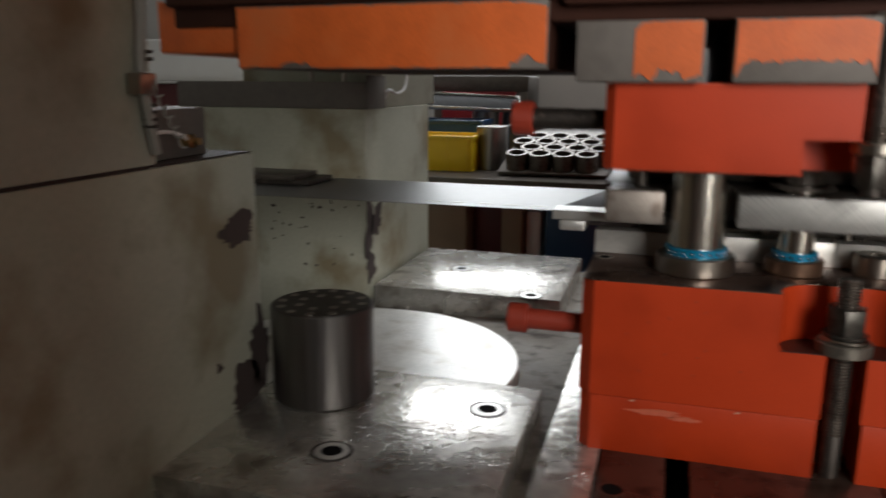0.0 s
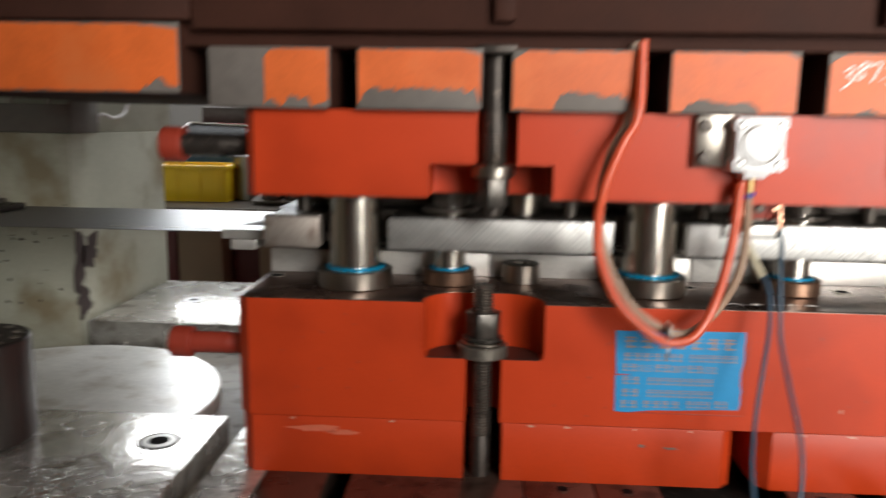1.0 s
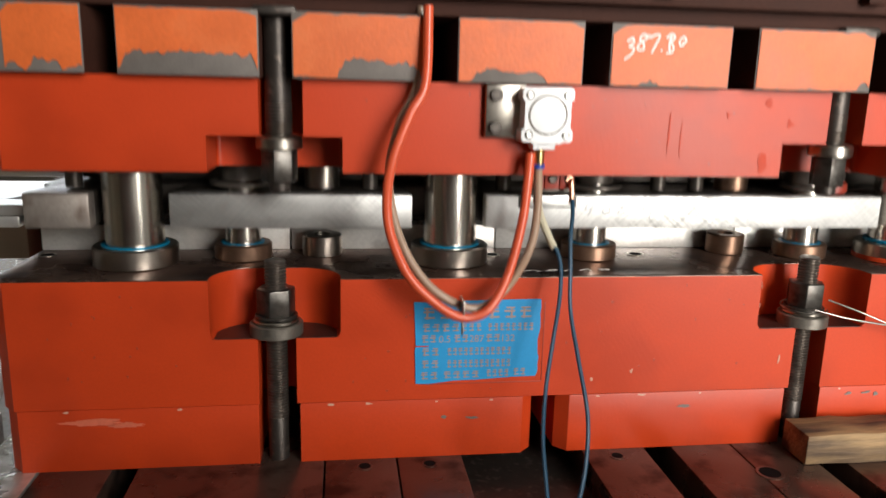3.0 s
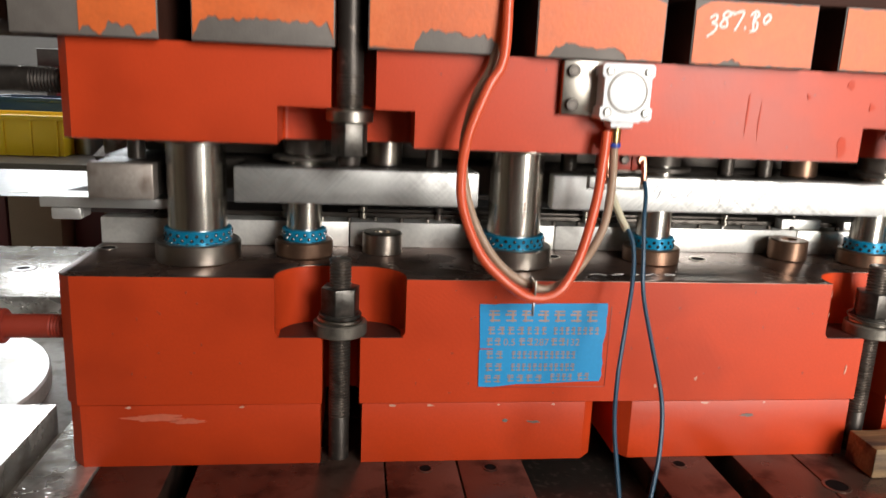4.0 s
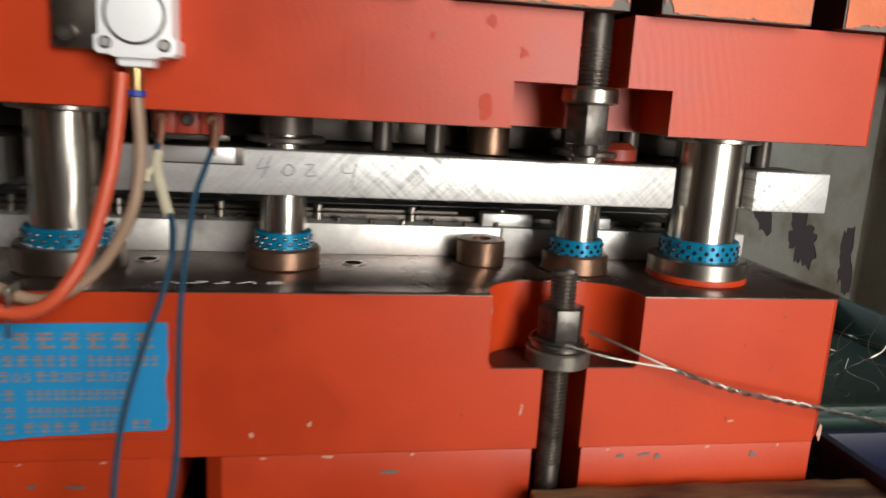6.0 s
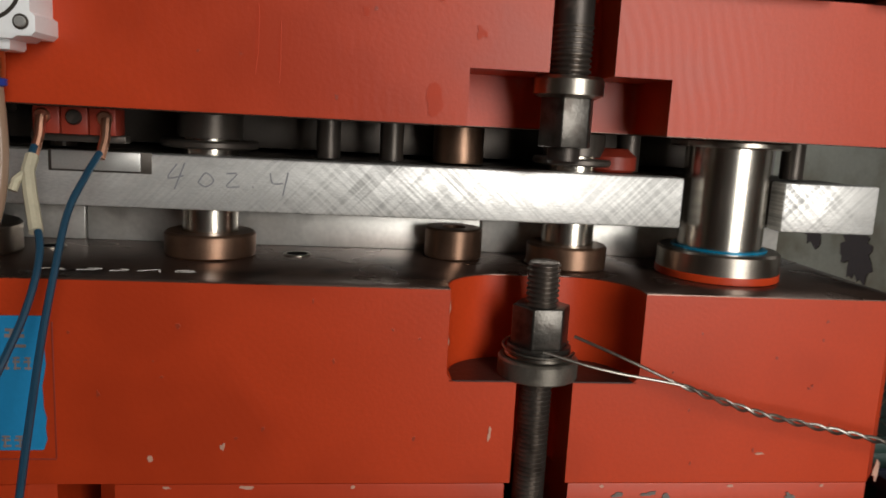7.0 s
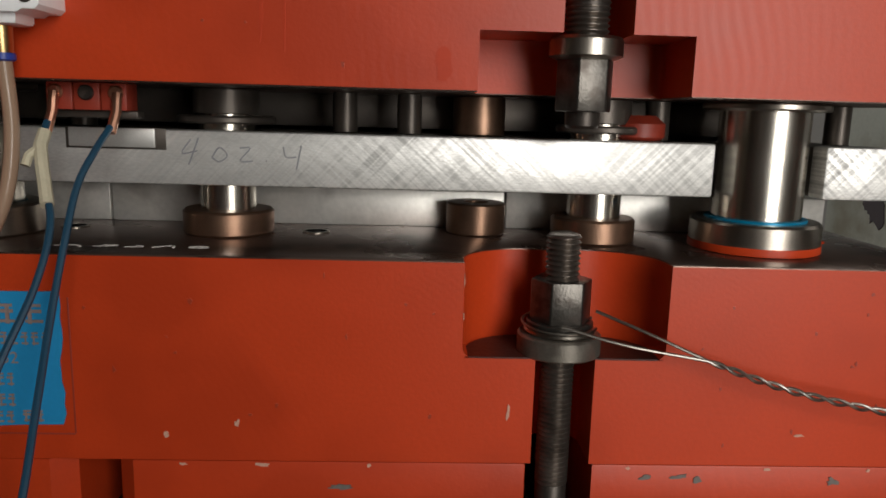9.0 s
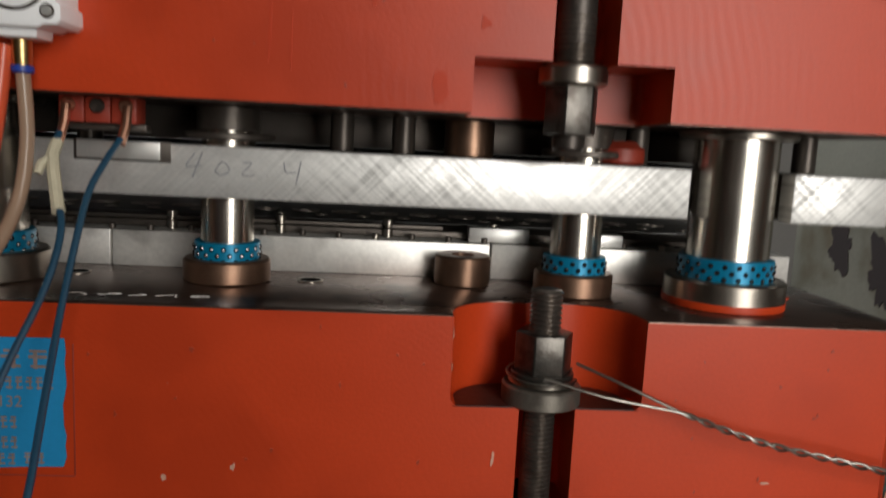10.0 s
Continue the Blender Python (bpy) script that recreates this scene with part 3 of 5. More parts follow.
def corner_fillet(x, side, z, up, r):
    """A concave fillet along y in the corner between a pocket's side wall and its floor or roof."""
    pts = [(x, z)]
    for k in range(7):
        a = math.pi / 2 * k / 6
        pts.append((x - side * (r - r * math.sin(a)), z + up * (r - r * math.cos(a))))
    bm = bmesh.new()
    a = [bm.verts.new((p, 0.0, q)) for p, q in pts]
    b = [bm.verts.new((p, 0.05, q)) for p, q in pts]
    bm.faces.new(a), bm.faces.new(b)
    for i in range(len(pts)):
        bm.faces.new((a[i], a[(i + 1) % len(pts)], b[(i + 1) % len(pts)], b[i]))
    bmesh.ops.recalc_face_normals(bm, faces=bm.faces[:])
    return bm


def lower_die():
    die = thing("lower_die", (0.35, 0.35, 0.0), "red painted lower die shoe on riser blocks", "die")
    pocket = [fillet_notch(x + d, 0.0765, 0.060, 0.050, 12) for x, d in zip(BOLTS, (0.001, 0.001))]
    slot = [fillet_notch(x + 0.002, 0.0225, 0.055, 0.015) for x in BOLTS]
    shoe = join(prism(outline(LOW_X0, X1, pocket, 0.016), Z_LEDGE, Z_SHOE - 0.001, top=0.0), prism(outline(LOW_X0, X1, slot, 0.016), Z_SEAM + 0.0008, Z_LEDGE))
    fillets = []
    for x in BOLTS:
        for side in (-1, 1):
            fillets.append(corner_fillet(x + 0.001 + side * 0.0765, side, Z_LEDGE, 1, 0.009))
    shoe = part("shoe", shoe, RED, die)
    for bm in fillets:
        part("fillet", bm, RED, shoe)
    part("top_face", prism([(x, y + 0.0004) for x, y in outline(LOW_X0, X1, [fillet_notch(x + 0.001, 0.0769, 0.0604, 0.050, 12) for x in BOLTS])], Z_SHOE - 0.001, Z_SHOE, top=0.0006), OILY, shoe, "oily bare steel top face")
    for a, b in ((LOW_X0 + 0.003, BOLTS[0] - 0.022), (BOLTS[0] + 0.028, 0.326), (0.358, BOLTS[1] - 0.024), (BOLTS[1] + 0.028, X1 - 0.014)):
        inner = 0.0 < b < 0.34
        c = 0.015
        poly = [(a, 0.002 + (c if a > 0.3 and a < 0.4 or a < -0.2 else 0)), (a + (c if a > 0.3 and a < 0.4 or a < -0.2 else 0.0005), 0.002),
                (b - (c if inner and b > 0.3 else 0.0005), 0.002), (b, 0.002 + (c if inner and b > 0.3 else 0.0005)), (b, DEPTH), (a, DEPTH)]
        part("riser", prism(poly, 0.0, Z_SEAM - 0.0008, top=0.0012, bottom=0.0008), RED, die)
    for x, y, r in ((-0.294, 0.134, 0.011), (0.287, 0.122, 0.012), (0.495, 0.121, 0.012), (0.712, 0.124, 0.011), (0.938, 0.125, 0.013)):
        part("hole_rim", ring(x, y, Z_SHOE - 0.003, Z_SHOE + 0.0012, r * 0.8, r, 28, 0.0004), BUSH if x < 0.9 else RED, die)
        part("hole", cylinder(x, y, Z_SHOE - 0.02, Z_SHOE + 0.0010, r * 0.8, 0.0002, 24), VOID, die)
    for a, b in ((-0.312, 0.012), (0.014, 0.30), (0.302, 0.665), (0.667, 0.972)):
        part("die_plate", box(a, b, 0.166, 0.62, Z_SHOE, 0.2705, 0.001), DIE_PLATE, die, "ground steel die holder plate")
    part("die_block", box(-0.19, 0.90, 0.195, 0.59, 0.271, 0.278, 0.001), DARKPART, die)
    for k in range(10):
        x = -0.075 + 0.1065 * k
        part("lifter_pin", lathe([(0.0048, 0.271), (0.0048, 0.279), (0.003, 0.280), (0.003, 0.2825), (0.005, 0.283), (0.005, 0.288), (0.004, 0.289)], x, 0.190, 0, 16), BUSH, die)
    for k in range(28):
        x = -0.06 + 0.036 * k
        part("cap_screw", lathe([(0.0032, 0.270), (0.0032, 0.2755), (0.0024, 0.2762)], x, 0.172 if k % 3 else 0.181, 0, 12), BUSH if k % 4 == 1 else DARKPART, die)
    part("front_rail", box(0.01, 0.62, 0.200, 0.213, 0.2785, 0.2825, 0.0006), DARKPART, die)
    part("guide_rail", box(-0.372, -0.212, 0.130, 0.180, 0.289, 0.302, 0.001), STEEL, die, "strip guide rail")
    part("rail_foot", box(-0.362, -0.325, 0.136, 0.174, 0.272, 0.288, 0.003), STEEL, die)
    part("guide_ramp", prism([(-0.366, 0.19), (-0.25, 0.19), (-0.25, 0.53), (-0.28, 0.53)], 0.272, 0.300, top=0.002), CHIP, die, "dark oily strip guide")
    part("rail_key", box(0.644, 0.705, 0.172, 0.192, 0.2715, 0.286, 0.001), STEEL, die)
    part("rail_key", box(0.742, 0.80, 0.172, 0.192, 0.2715, 0.284, 0.001), STEEL, die)
    part("rail_key", box(0.918, 0.944, 0.172, 0.192, 0.2715, 0.283, 0.001), STEEL, die)
    for x in (0.0570, 0.636):
        part("stop_pin", join(ring(x, 0.137, Z_SHOE, 0.264, 0.011, 0.0265, 40, 0.0015), cylinder(x, 0.137, Z_SHOE, 0.2600, 0.0112, 0.0003, 24)), BRONZE if x > 0.3 else BUSH, die)
    for x, y, r, m in ((-0.172, 0.090, 0.0510, BUSH), (0.224, 0.090, 0.0505, BUSH), (0.869, 0.088, 0.0525, BUSH), (-0.045, 0.120, 0.037, BRONZE), (0.422, 0.112, 0.038, BRONZE), (0.736, 0.110, 0.036, BRONZE)):
        bush = part("guide_bush", ring(x, y, Z_SHOE, Z_SHOE + (0.025 if r > 0.04 else 0.021), r - 0.0145, r, 48, 0.002), m, die)
        if x > 0.8:
            part("paint_edge", ring(x, y, Z_SHOE + 0.0005, Z_SHOE + 0.007, r - 0.003, r + 0.0006, 48, 0.0004), RED, bush, "splash of red paint")
    place_stud(0.158, die, RED_DARK, RED_DARK, 0.021, 0.0145, 0.098)


def place_stud(z, parent, head, shaft, r_head, r_shaft, length):
    groove = [(r_shaft - (0.0014 if k % 2 else 0.0), X0 - 0.045 + 0.0018 * k) for k in range(26)]
    part("lifting_stud", lathe([(r_shaft, X0 - length)] + groove + [(r_shaft, X0 + 0.01)], 0, 0.055, z, 28, "X"), shaft, parent)
    part("stud_head", lathe([(r_head - 0.002, X0 - length - 0.026), (r_head, X0 - length - 0.024), (r_head, X0 - length), (r_head - 0.002, X0 - length + 0.002)], 0, 0.055, z, 32, "X"), head, parent)


def upper_die():
    die = thing("upper_die", (0.35, 0.35, UP_LOW), "red painted upper die shoe with ground steel stripper plates", "die")
    pocket = [fillet_notch(x + 0.005, 0.0755, 0.07, 0.006) for x in BOLTS]
    slot = [fillet_notch(x + 0.012, 0.0245, 0.055, 0.015) for x in BOLTS]
    part("shoe", join(prism(outline(X0, X1, slot), UP_LEDGE, UP_TOP), prism(outline(X0, X1, pocket), UP_LOW, UP_LEDGE)), RED, die)
    part("under_face", prism([(x, y + 0.0004) for x, y in outline(X0, X1, [fillet_notch(x + 0.005, 0.0759, 0.0704, 0.006) for x in BOLTS])], UP_LOW - 0.001, UP_LOW, bottom=0.0006), OILY, die)
    part("punch_holder", box(-0.27, 0.96, 0.19, 0.62, 0.343, UP_LOW - 0.001, 0.001), DARKPART, die, "dark steel punch holder plate")
    for a, b in ((-0.292, -0.217), (-0.125, 0.172), (0.2665, 0.822), (0.913, 1.001)):
        mat, look_of = (DULL, "dull brownish stripper plate") if b < 0 else (MILLED_SHADED, "stripper plate in a darker copy of the milled steel, for weaker light") if b < 0.2 else (MILLED, "milled stripper plate with scratches, its stronger light put into the colour")
        part("stripper_plate", box(a, b, 0.066, 0.090, 0.2968, 0.3398, 0.0022), mat, die, look_of)
        part("stripper_back", box(a + 0.002, b - 0.002, 0.0905, 0.155, 0.2975, 0.3385, 0.001), DARKPART, die)
    part("stripper_body", box(-0.30, 0.985, 0.156, 0.62, 0.2985, 0.339, 0.002), DARKPART, die)
    part("sensor_notch", box(0.309, 0.386, 0.0652, 0.067, 0.324, 0.3405, 0.0003), DARKPART, die)
    part("sensor_block", box(0.312, 0.378, 0.0630, 0.069, 0.3255, 0.3402, 0.0006), STEEL, die)
    for x, y, r, f in ((-0.172, 0.090, 0.0350, 0.050), (0.224, 0.090, 0.0345, 0.049), (0.869, 0.088, 0.0360, 0.050), (-0.045, 0.120, 0.0225, 0.040), (0.422, 0.112, 0.0230, 0.040), (0.736, 0.110, 0.0230, 0.036)):
        pillar = part("guide_pillar", cylinder(x, y, 0.225, UP_LOW - 0.0012, r, 0.0015, 48), PILLAR, die, "polished steel guide pillar")
        z = UP_LOW if r > 0.028 else 0.3525
        part("flange", cylinder(x, y, z - 0.0075, z - 0.0012, f, 0.0015, 48), BUSH if r > 0.028 else DARKPART, pillar)
        if r < 0.028:
            part("sleeve", ring(x, y, 0.3528, UP_LOW - 0.0015, r + 0.0004, r + 0.004, 40, 0.0008), DARKPART, pillar)
    for x in (0.0570, 0.636):
        part("stop_post", cylinder(x, 0.137, 0.3400, UP_LOW - 0.0012, 0.023, 0.001, 36), BRONZE if x > 0.3 else BUSH, die)
    for x in (-0.25, 0.12, 0.30, 0.52, 0.575, 0.79, 0.95):
        part("stripper_bolt", cylinder(x, 0.122, 0.3400, UP_LOW - 0.0012, 0.0105, 0.0005, 24), DARKPART, die)
    part("red_cap", lathe([(0.020, 0.3405), (0.023, 0.343), (0.023, 0.354), (0.015, 0.361)], 0.769, 0.108, 0, 28), RED_DARK, die, "small red painted cap")
    place_stud(0.432, die, RED_DARK, BLACK, 0.023, 0.0145, 0.098)
    moving.append(die)


def cages():
    for x, y, r in ((-0.172, 0.090, 0.0350), (0.224, 0.090, 0.0345), (0.869, 0.088, 0.0360), (-0.045, 0.120, 0.0225), (0.422, 0.112, 0.0230), (0.736, 0.110, 0.0230)):
        top = 0.2715 if r > 0.0355 else 0.2690 if r > 0.028 else 0.2640
        ro = r + (0.0050 if r > 0.028 else 0.0055)
        cage = thing("ball_cage", (x, y, top - 0.026), "blue ball bearing cage round a guide pillar", "ball cage", "ball cages of the guide pillars")
        part("sleeve", ring(x, y, top - 0.026, top, r + 0.0006, ro, 52, 0.0006), CAGE, cage)
        balls = []
        n = 22 if r > 0.028 else 17
        for row in range(4):
            for i in range(n):
                a = 2 * math.pi * (i + 0.5 * (row % 2)) / n
                if math.sin(a) > 0.45:
                    continue
                bm = bmesh.new()
                bmesh.ops.create_uvsphere(bm, u_segments=8, v_segments=6, radius=0.0024)
                bmesh.ops.translate(bm, verts=bm.verts[:], vec=(x + (ro - 0.0006) * math.cos(a), y + (ro - 0.0006) * math.sin(a), top - 0.0052 - 0.0054 * row))
                balls.append(bm)
        tagged(part("ball_ring", join(*balls), BALL, cage, "rows of small steel balls"), kind="stuff")
        half_moving.append(cage)


def hexagon(x, y, z0, z1, flats, turn=0.0):
    r = flats / math.sqrt(3)
    bm = prism([(x + r * math.cos(turn + i * math.pi / 3), y + r * math.sin(turn + i * math.pi / 3)) for i in range(6)], z0, z1)
    bmesh.ops.bevel(bm, geom=bm.edges[:], offset=0.0012, segments=2, profile=0.5, affect="EDGES")
    return bm


def thread(x, y, z0, z1, r, pitch=0.003, seg=24):
    p = [(r * 0.7, z0)]
    z = z0
    while z < z1 - pitch:
        p += [(r - 0.0021, z), (r, z + pitch * 0.45), (r, z + pitch * 0.55), (r - 0.0021, z + pitch * 0.98)]
        z += pitch
    return lathe(p + [(r * 0.9, z), (r * 0.7, z1)], x, y, 0, seg)


def tie_bolts():
    for k, x in enumerate(BOLTS):
        y = 0.020
        low = thing("lower_tie_bolt", (x, y, -0.05), "black threaded tie bolt with nut and washers", "bolt", "tie bolts of the lower die")
        part("stud", thread(x, y, 0.055, 0.256, 0.0132, 0.004), STUD, low)
        part("shank", lathe([(0.0112, -0.05), (0.0124, -0.045), (0.0124, 0.055), (0.0112, 0.057)], x, y, 0, 28), BLACK, low)
        part("thick_washer", ring(x, y, Z_LEDGE, Z_LEDGE + 0.016, 0.0134, 0.032, 44, 0.0015), WASHER, low)
        part("washer", ring(x, y, Z_LEDGE + 0.0165, Z_LEDGE + 0.0205, 0.0134, 0.027, 44, 0.001), BUSH, low)
        nut = part("nut", join(cylinder(x, y, Z_LEDGE + 0.021, Z_LEDGE + 0.026, 0.0255, 0.001, 36), hexagon(x, y, Z_LEDGE + 0.0255, Z_LEDGE + 0.058, 0.041, (0.28, 0.03)[k])), NUT, low)
        xu, yu = x + 0.008, 0.020
        up = thing("upper_tie_bolt", (xu, yu, 0.36), "dark steel tie bolt with collared nut under the slide", "bolt", "tie bolts of the upper die")
        part("shank", lathe([(0.011, 0.350), (0.0125, 0.352), (0.0125, 0.43), (0.0150, 0.432), (0.0150, 0.545)], xu, yu, 0, 32), BLACK, up)
        part("thread", thread(xu, yu, 0.4165, 0.455, 0.0160, 0.004), STUD, up)
        part("collar", lathe([(0.021, 0.3985), (0.0265, 0.401), (0.0265, 0.412), (0.0245, 0.4145), (0.02, 0.415)], xu, yu, 0, 40), BUSH, up)
        part("nut", hexagon(xu, yu, 0.362, 0.399, 0.037, (0.28, 0.12)[k]), NUT, up)
        part("bolt_head", box(xu - 0.024, xu + 0.024, yu - 0.034, yu + 0.02, 0.545, 0.556, 0.004), BLACK, up)
        moving.append(up)


lower_die()
upper_die()
cages()
tie_bolts()


# fittings on the upper die
def air_cylinder():
    c = thing("air_cylinder", (0.313, 0.0, 0.445), "white aluminium compact air cylinder with four corner screws", "air cylinder")
    z0, z1, x0, x1, y0 = 0.4155, 0.4765, 0.284, 0.344, -0.036
    m = 0.011
    poly = [(x0 + 0.003, z0), (x0 + m, z0), (x0 + m + 0.003, z0 - 0.002), (x1 - m - 0.003, z0 - 0.002), (x1 - m, z0), (x1 - 0.003, z0), (x1, z0 + 0.003), (x1, z0 + 0.013), (x1 - 0.003, z0 + 0.015),
            (x1 - 0.003, z1 - 0.015), (x1, z1 - 0.013), (x1, z1 - 0.003), (x1 - 0.003, z1), (x0 + 0.003, z1), (x0, z1 - 0.003), (x0, z1 - 0.013), (x0 + 0.003, z1 - 0.015), (x0 + 0.003, z0 + 0.015), (x0, z0 + 0.013), (x0, z0 + 0.003)]
    bm = prism([(x, z) for x, z in poly], -0.001, 0.036, top=0.001)
    bmesh.ops.transform(bm, matrix=Matrix(((1, 0, 0, 0), (0, 0, -1, 0), (0, 1, 0, 0), (0, 0, 0, 1))), verts=bm.verts[:])
    bmesh.ops.recalc_face_normals(bm, faces=bm.faces[:])
    body = part("body", bm, ALU, c)
    xc, zc = 0.314, 0.446
    part("bore_groove", lathe([(0.0205, 0.0355), (0.0205, 0.0366), (0.0228, 0.0366), (0.0228, 0.0355)], xc, 0, zc, 48, "Y"), DARKPART, body)
    part("bore_cap", lathe([(0.0205, 0.030), (0.0205, 0.0368), (0.019, 0.0374)], xc, 0, zc, 48, "Y"), ALU, body)
    for x in (x0 + 0.0085, x1 - 0.0085):
        for z in (z0 + 0.0085, z1 - 0.0085):
            s = part("screw", lathe([(0.0048, 0.030), (0.0048, 0.0367)], x, 0, z, 24, "Y"), DARKPART, body)
            part("screw_head", lathe([(0.0034, 0.030), (0.0034, 0.0378), (0.0028, 0.0384)], x, 0, z, 20, "Y"), STEEL, s)
    part("port_block", prism([(0.300, -0.03), (0.326, -0.03), (0.326, -0.006), (0.300, -0.006)], 0.4065, 0.4145, bottom=0.003), ALU, c)
    f = part("fitting", lathe([(0.0062, 0.389), (0.0066, 0.396), (0.0066, 0.4066)], 0.3105, -0.018, 0, 20), BRASS, c, "brass push-in fitting")
    part("release_ring", lathe([(0.0060, 0.384), (0.0074, 0.385), (0.0074, 0.389), (0.0060, 0.3895)], 0.3105, -0.018, 0, 24), material("blue_release_ring", (0.02, 0.05, 0.30), 0.4, 0, 0.05, 30, 0.05, 200, 0), f)
    moving.append(c)
    b = thing("mounting_bracket", (0.262, 0.0, 0.445), "worn steel mounting bracket with two socket screws", "bracket")
    part("plate", box(0.247, 0.294, -0.011, 0.0, 0.4185, 0.4785, 0.0015), BUSH, b)
    for z in (0.430, 0.467):
        s = part("screw", lathe([(0.0072, 0.0105), (0.0072, 0.0165), (0.0064, 0.0172)], 0.2585, 0, z, 28, "Y"), BLACK, b)
        part("socket", lathe([(0.0035, 0.0150), (0.0035, 0.0174)], 0.2585, 0, z, 6, "Y"), DARKPART, s)
    moving.append(b)


def hoses():
    h = thing("air_hose", (0.2, -0.03, 0.24), "orange-red and yellowed clear air hoses looped together", "hose")
    red = ((0.178, -0.022, 0.56), (0.175, -0.034, 0.478), (0.158, -0.042, 0.444), (0.139, -0.047, 0.395), (0.133, -0.047, 0.350), (0.138, -0.049, 0.310), (0.160, -0.052, 0.262), (0.196, -0.056, 0.228), (0.224, -0.055, 0.2155), (0.252, -0.052, 0.225), (0.275, -0.040, 0.262), (0.291, -0.030, 0.320), (0.297, -0.024, 0.365), (0.300, -0.020, 0.402))
    clear = ((0.172, 0.000, 0.56), (0.168, -0.014, 0.478), (0.148, -0.024, 0.435), (0.136, -0.033, 0.385), (0.140, -0.035, 0.335), (0.156, -0.038, 0.289), (0.182, -0.040, 0.251), (0.215, -0.039, 0.228), (0.245, -0.036, 0.222), (0.278, -0.026, 0.243), (0.304, -0.022, 0.288), (0.312, -0.018, 0.335), (0.3105, -0.018, 0.389))
    part("red_hose", tube(smooth_line(red), 0.0056, 12), HOSE_RED, h)
    part("clear_hose", tube(smooth_line(clear), 0.0050, 12), HOSE_CLEAR, h)
    part("cable_tie", join(box(0.2195, 0.2225, -0.059, -0.034, 0.213, 0.236, 0.001), box(0.219, 0.2215, -0.058, -0.055, 0.196, 0.213, 0.0004)), BUSH, h)
    moving.append(h)


def sensor_wires():
    s = thing("sensor_wires", (0.35, 0.0, 0.36), "pair of dark blue sensor wires with copper terminals", "wire")
    for a in (0.313, 0.3325, 0.352):
        part("terminal_bar", box(a, a + 0.0185, 0.030, 0.052, 0.3535, 0.3732, 0.001), RED_DARK, s, "red terminal bar")
    part("bar_rail", box(0.308, 0.375, 0.038, 0.052, 0.348, 0.3533, 0.001), DARKPART, s)
    for x in (0.3205, 0.342, 0.3635):
        part("screw", lathe([(0.0055, -0.0295), (0.0055, -0.0275), (0.0045, -0.0265)], x, 0, 0.366, 20, "Y"), COPPER if x != 0.342 else BLACK, s)
    for x in (0.3205, 0.3655):
        part("terminal", tube([Vector((x, 0.026, 0.366)), Vector((x, 0.022, 0.352)), Vector((x - 0.002, 0.016, 0.338))], 0.0036, 10), COPPER, s)
    w1 = ((0.3195, 0.016, 0.345), (0.320, 0.002, 0.328), (0.328, -0.012, 0.305), (0.339, -0.030, 0.278), (0.336, -0.050, 0.240), (0.322, -0.078, 0.190), (0.311, -0.098, 0.140), (0.307, -0.112, 0.090), (0.309, -0.130, 0.040), (0.312, -0.160, -0.030))
    w2 = ((0.3640, 0.014, 0.342), (0.360, -0.004, 0.326), (0.354, -0.020, 0.304), (0.351, -0.036, 0.270), (0.348, -0.056, 0.222), (0.351, -0.088, 0.172), (0.354, -0.122, 0.120), (0.347, -0.146, 0.075), (0.334, -0.165, 0.030), (0.316, -0.190, -0.030))
    part("wire", tube(smooth_line(w1), 0.0025, 8), WIRE_BLUE, s)
    part("wire", tube(smooth_line(w2), 0.0025, 8), WIRE_BLUE, s)
    part("tape", join(tube([Vector((0.3203, 0.010, 0.338)), Vector((0.3202, 0.002, 0.328)), Vector((0.3245, -0.006, 0.314)), Vector((0.3300, -0.015, 0.299)), Vector((0.334, -0.022, 0.290))], 0.0046, 9), tube([Vector((0.320, 0.001, 0.327)), Vector((0.3145, -0.003, 0.322)), Vector((0.313, -0.006, 0.315))], 0.0034, 8)), TAPE, s, "wrap of masking tape")
    moving.append(s)


air_cylinder()
hoses()
sensor_wires()


# writing and plates
def lettering(text, size, place, turn, mat, parent, depth=0.0004, name="writing", slant=0.0, bold=0.0):
    """Text with its lower left corner at place, as a thin mesh; turn: Euler degrees."""
    curve = bpy.data.curves.new("writing", "FONT")
    curve.body, curve.size, curve.extrude, curve.shear, curve.offset = text, size, depth, slant, bold
    tmp = bpy.data.objects.new("writing_source", curve)
    scene.collection.objects.link(tmp)
    bpy.context.view_layer.update()
    me = bpy.data.meshes.new_from_object(tmp.evaluated_get(bpy.context.evaluated_depsgraph_get()))
    bpy.data.objects.remove(tmp)
    bm = bmesh.new()
    bm.from_mesh(me)
    bpy.data.meshes.remove(me)
    bmesh.ops.transform(bm, matrix=pose(*place, *turn), verts=bm.verts[:])
    return part(name, bm, mat, parent, smooth=False)


def strokes(name, lines, place, mat, parent, r, flat):
    """Hand-drawn strokes; lines in a plane, (u, v) to u along x and v along z, or along y where flat."""
    x, y, z = place
    bms = []
    for line in lines:
        pts = [Vector((x + u, y + v, z)) if flat else Vector((x + u, y, z + v)) for u, v in line]
        bm = tube(smooth_line(pts, 4) if len(pts) > 2 else pts, r, 6)
        for w in bm.verts:
            if flat:
                w.co.z = z + (w.co.z - z) * 0.25
            else:
                w.co.y = y + (w.co.y - y) * 0.25
        bms.append(bm)
    return part(name, join(*bms), mat, parent)


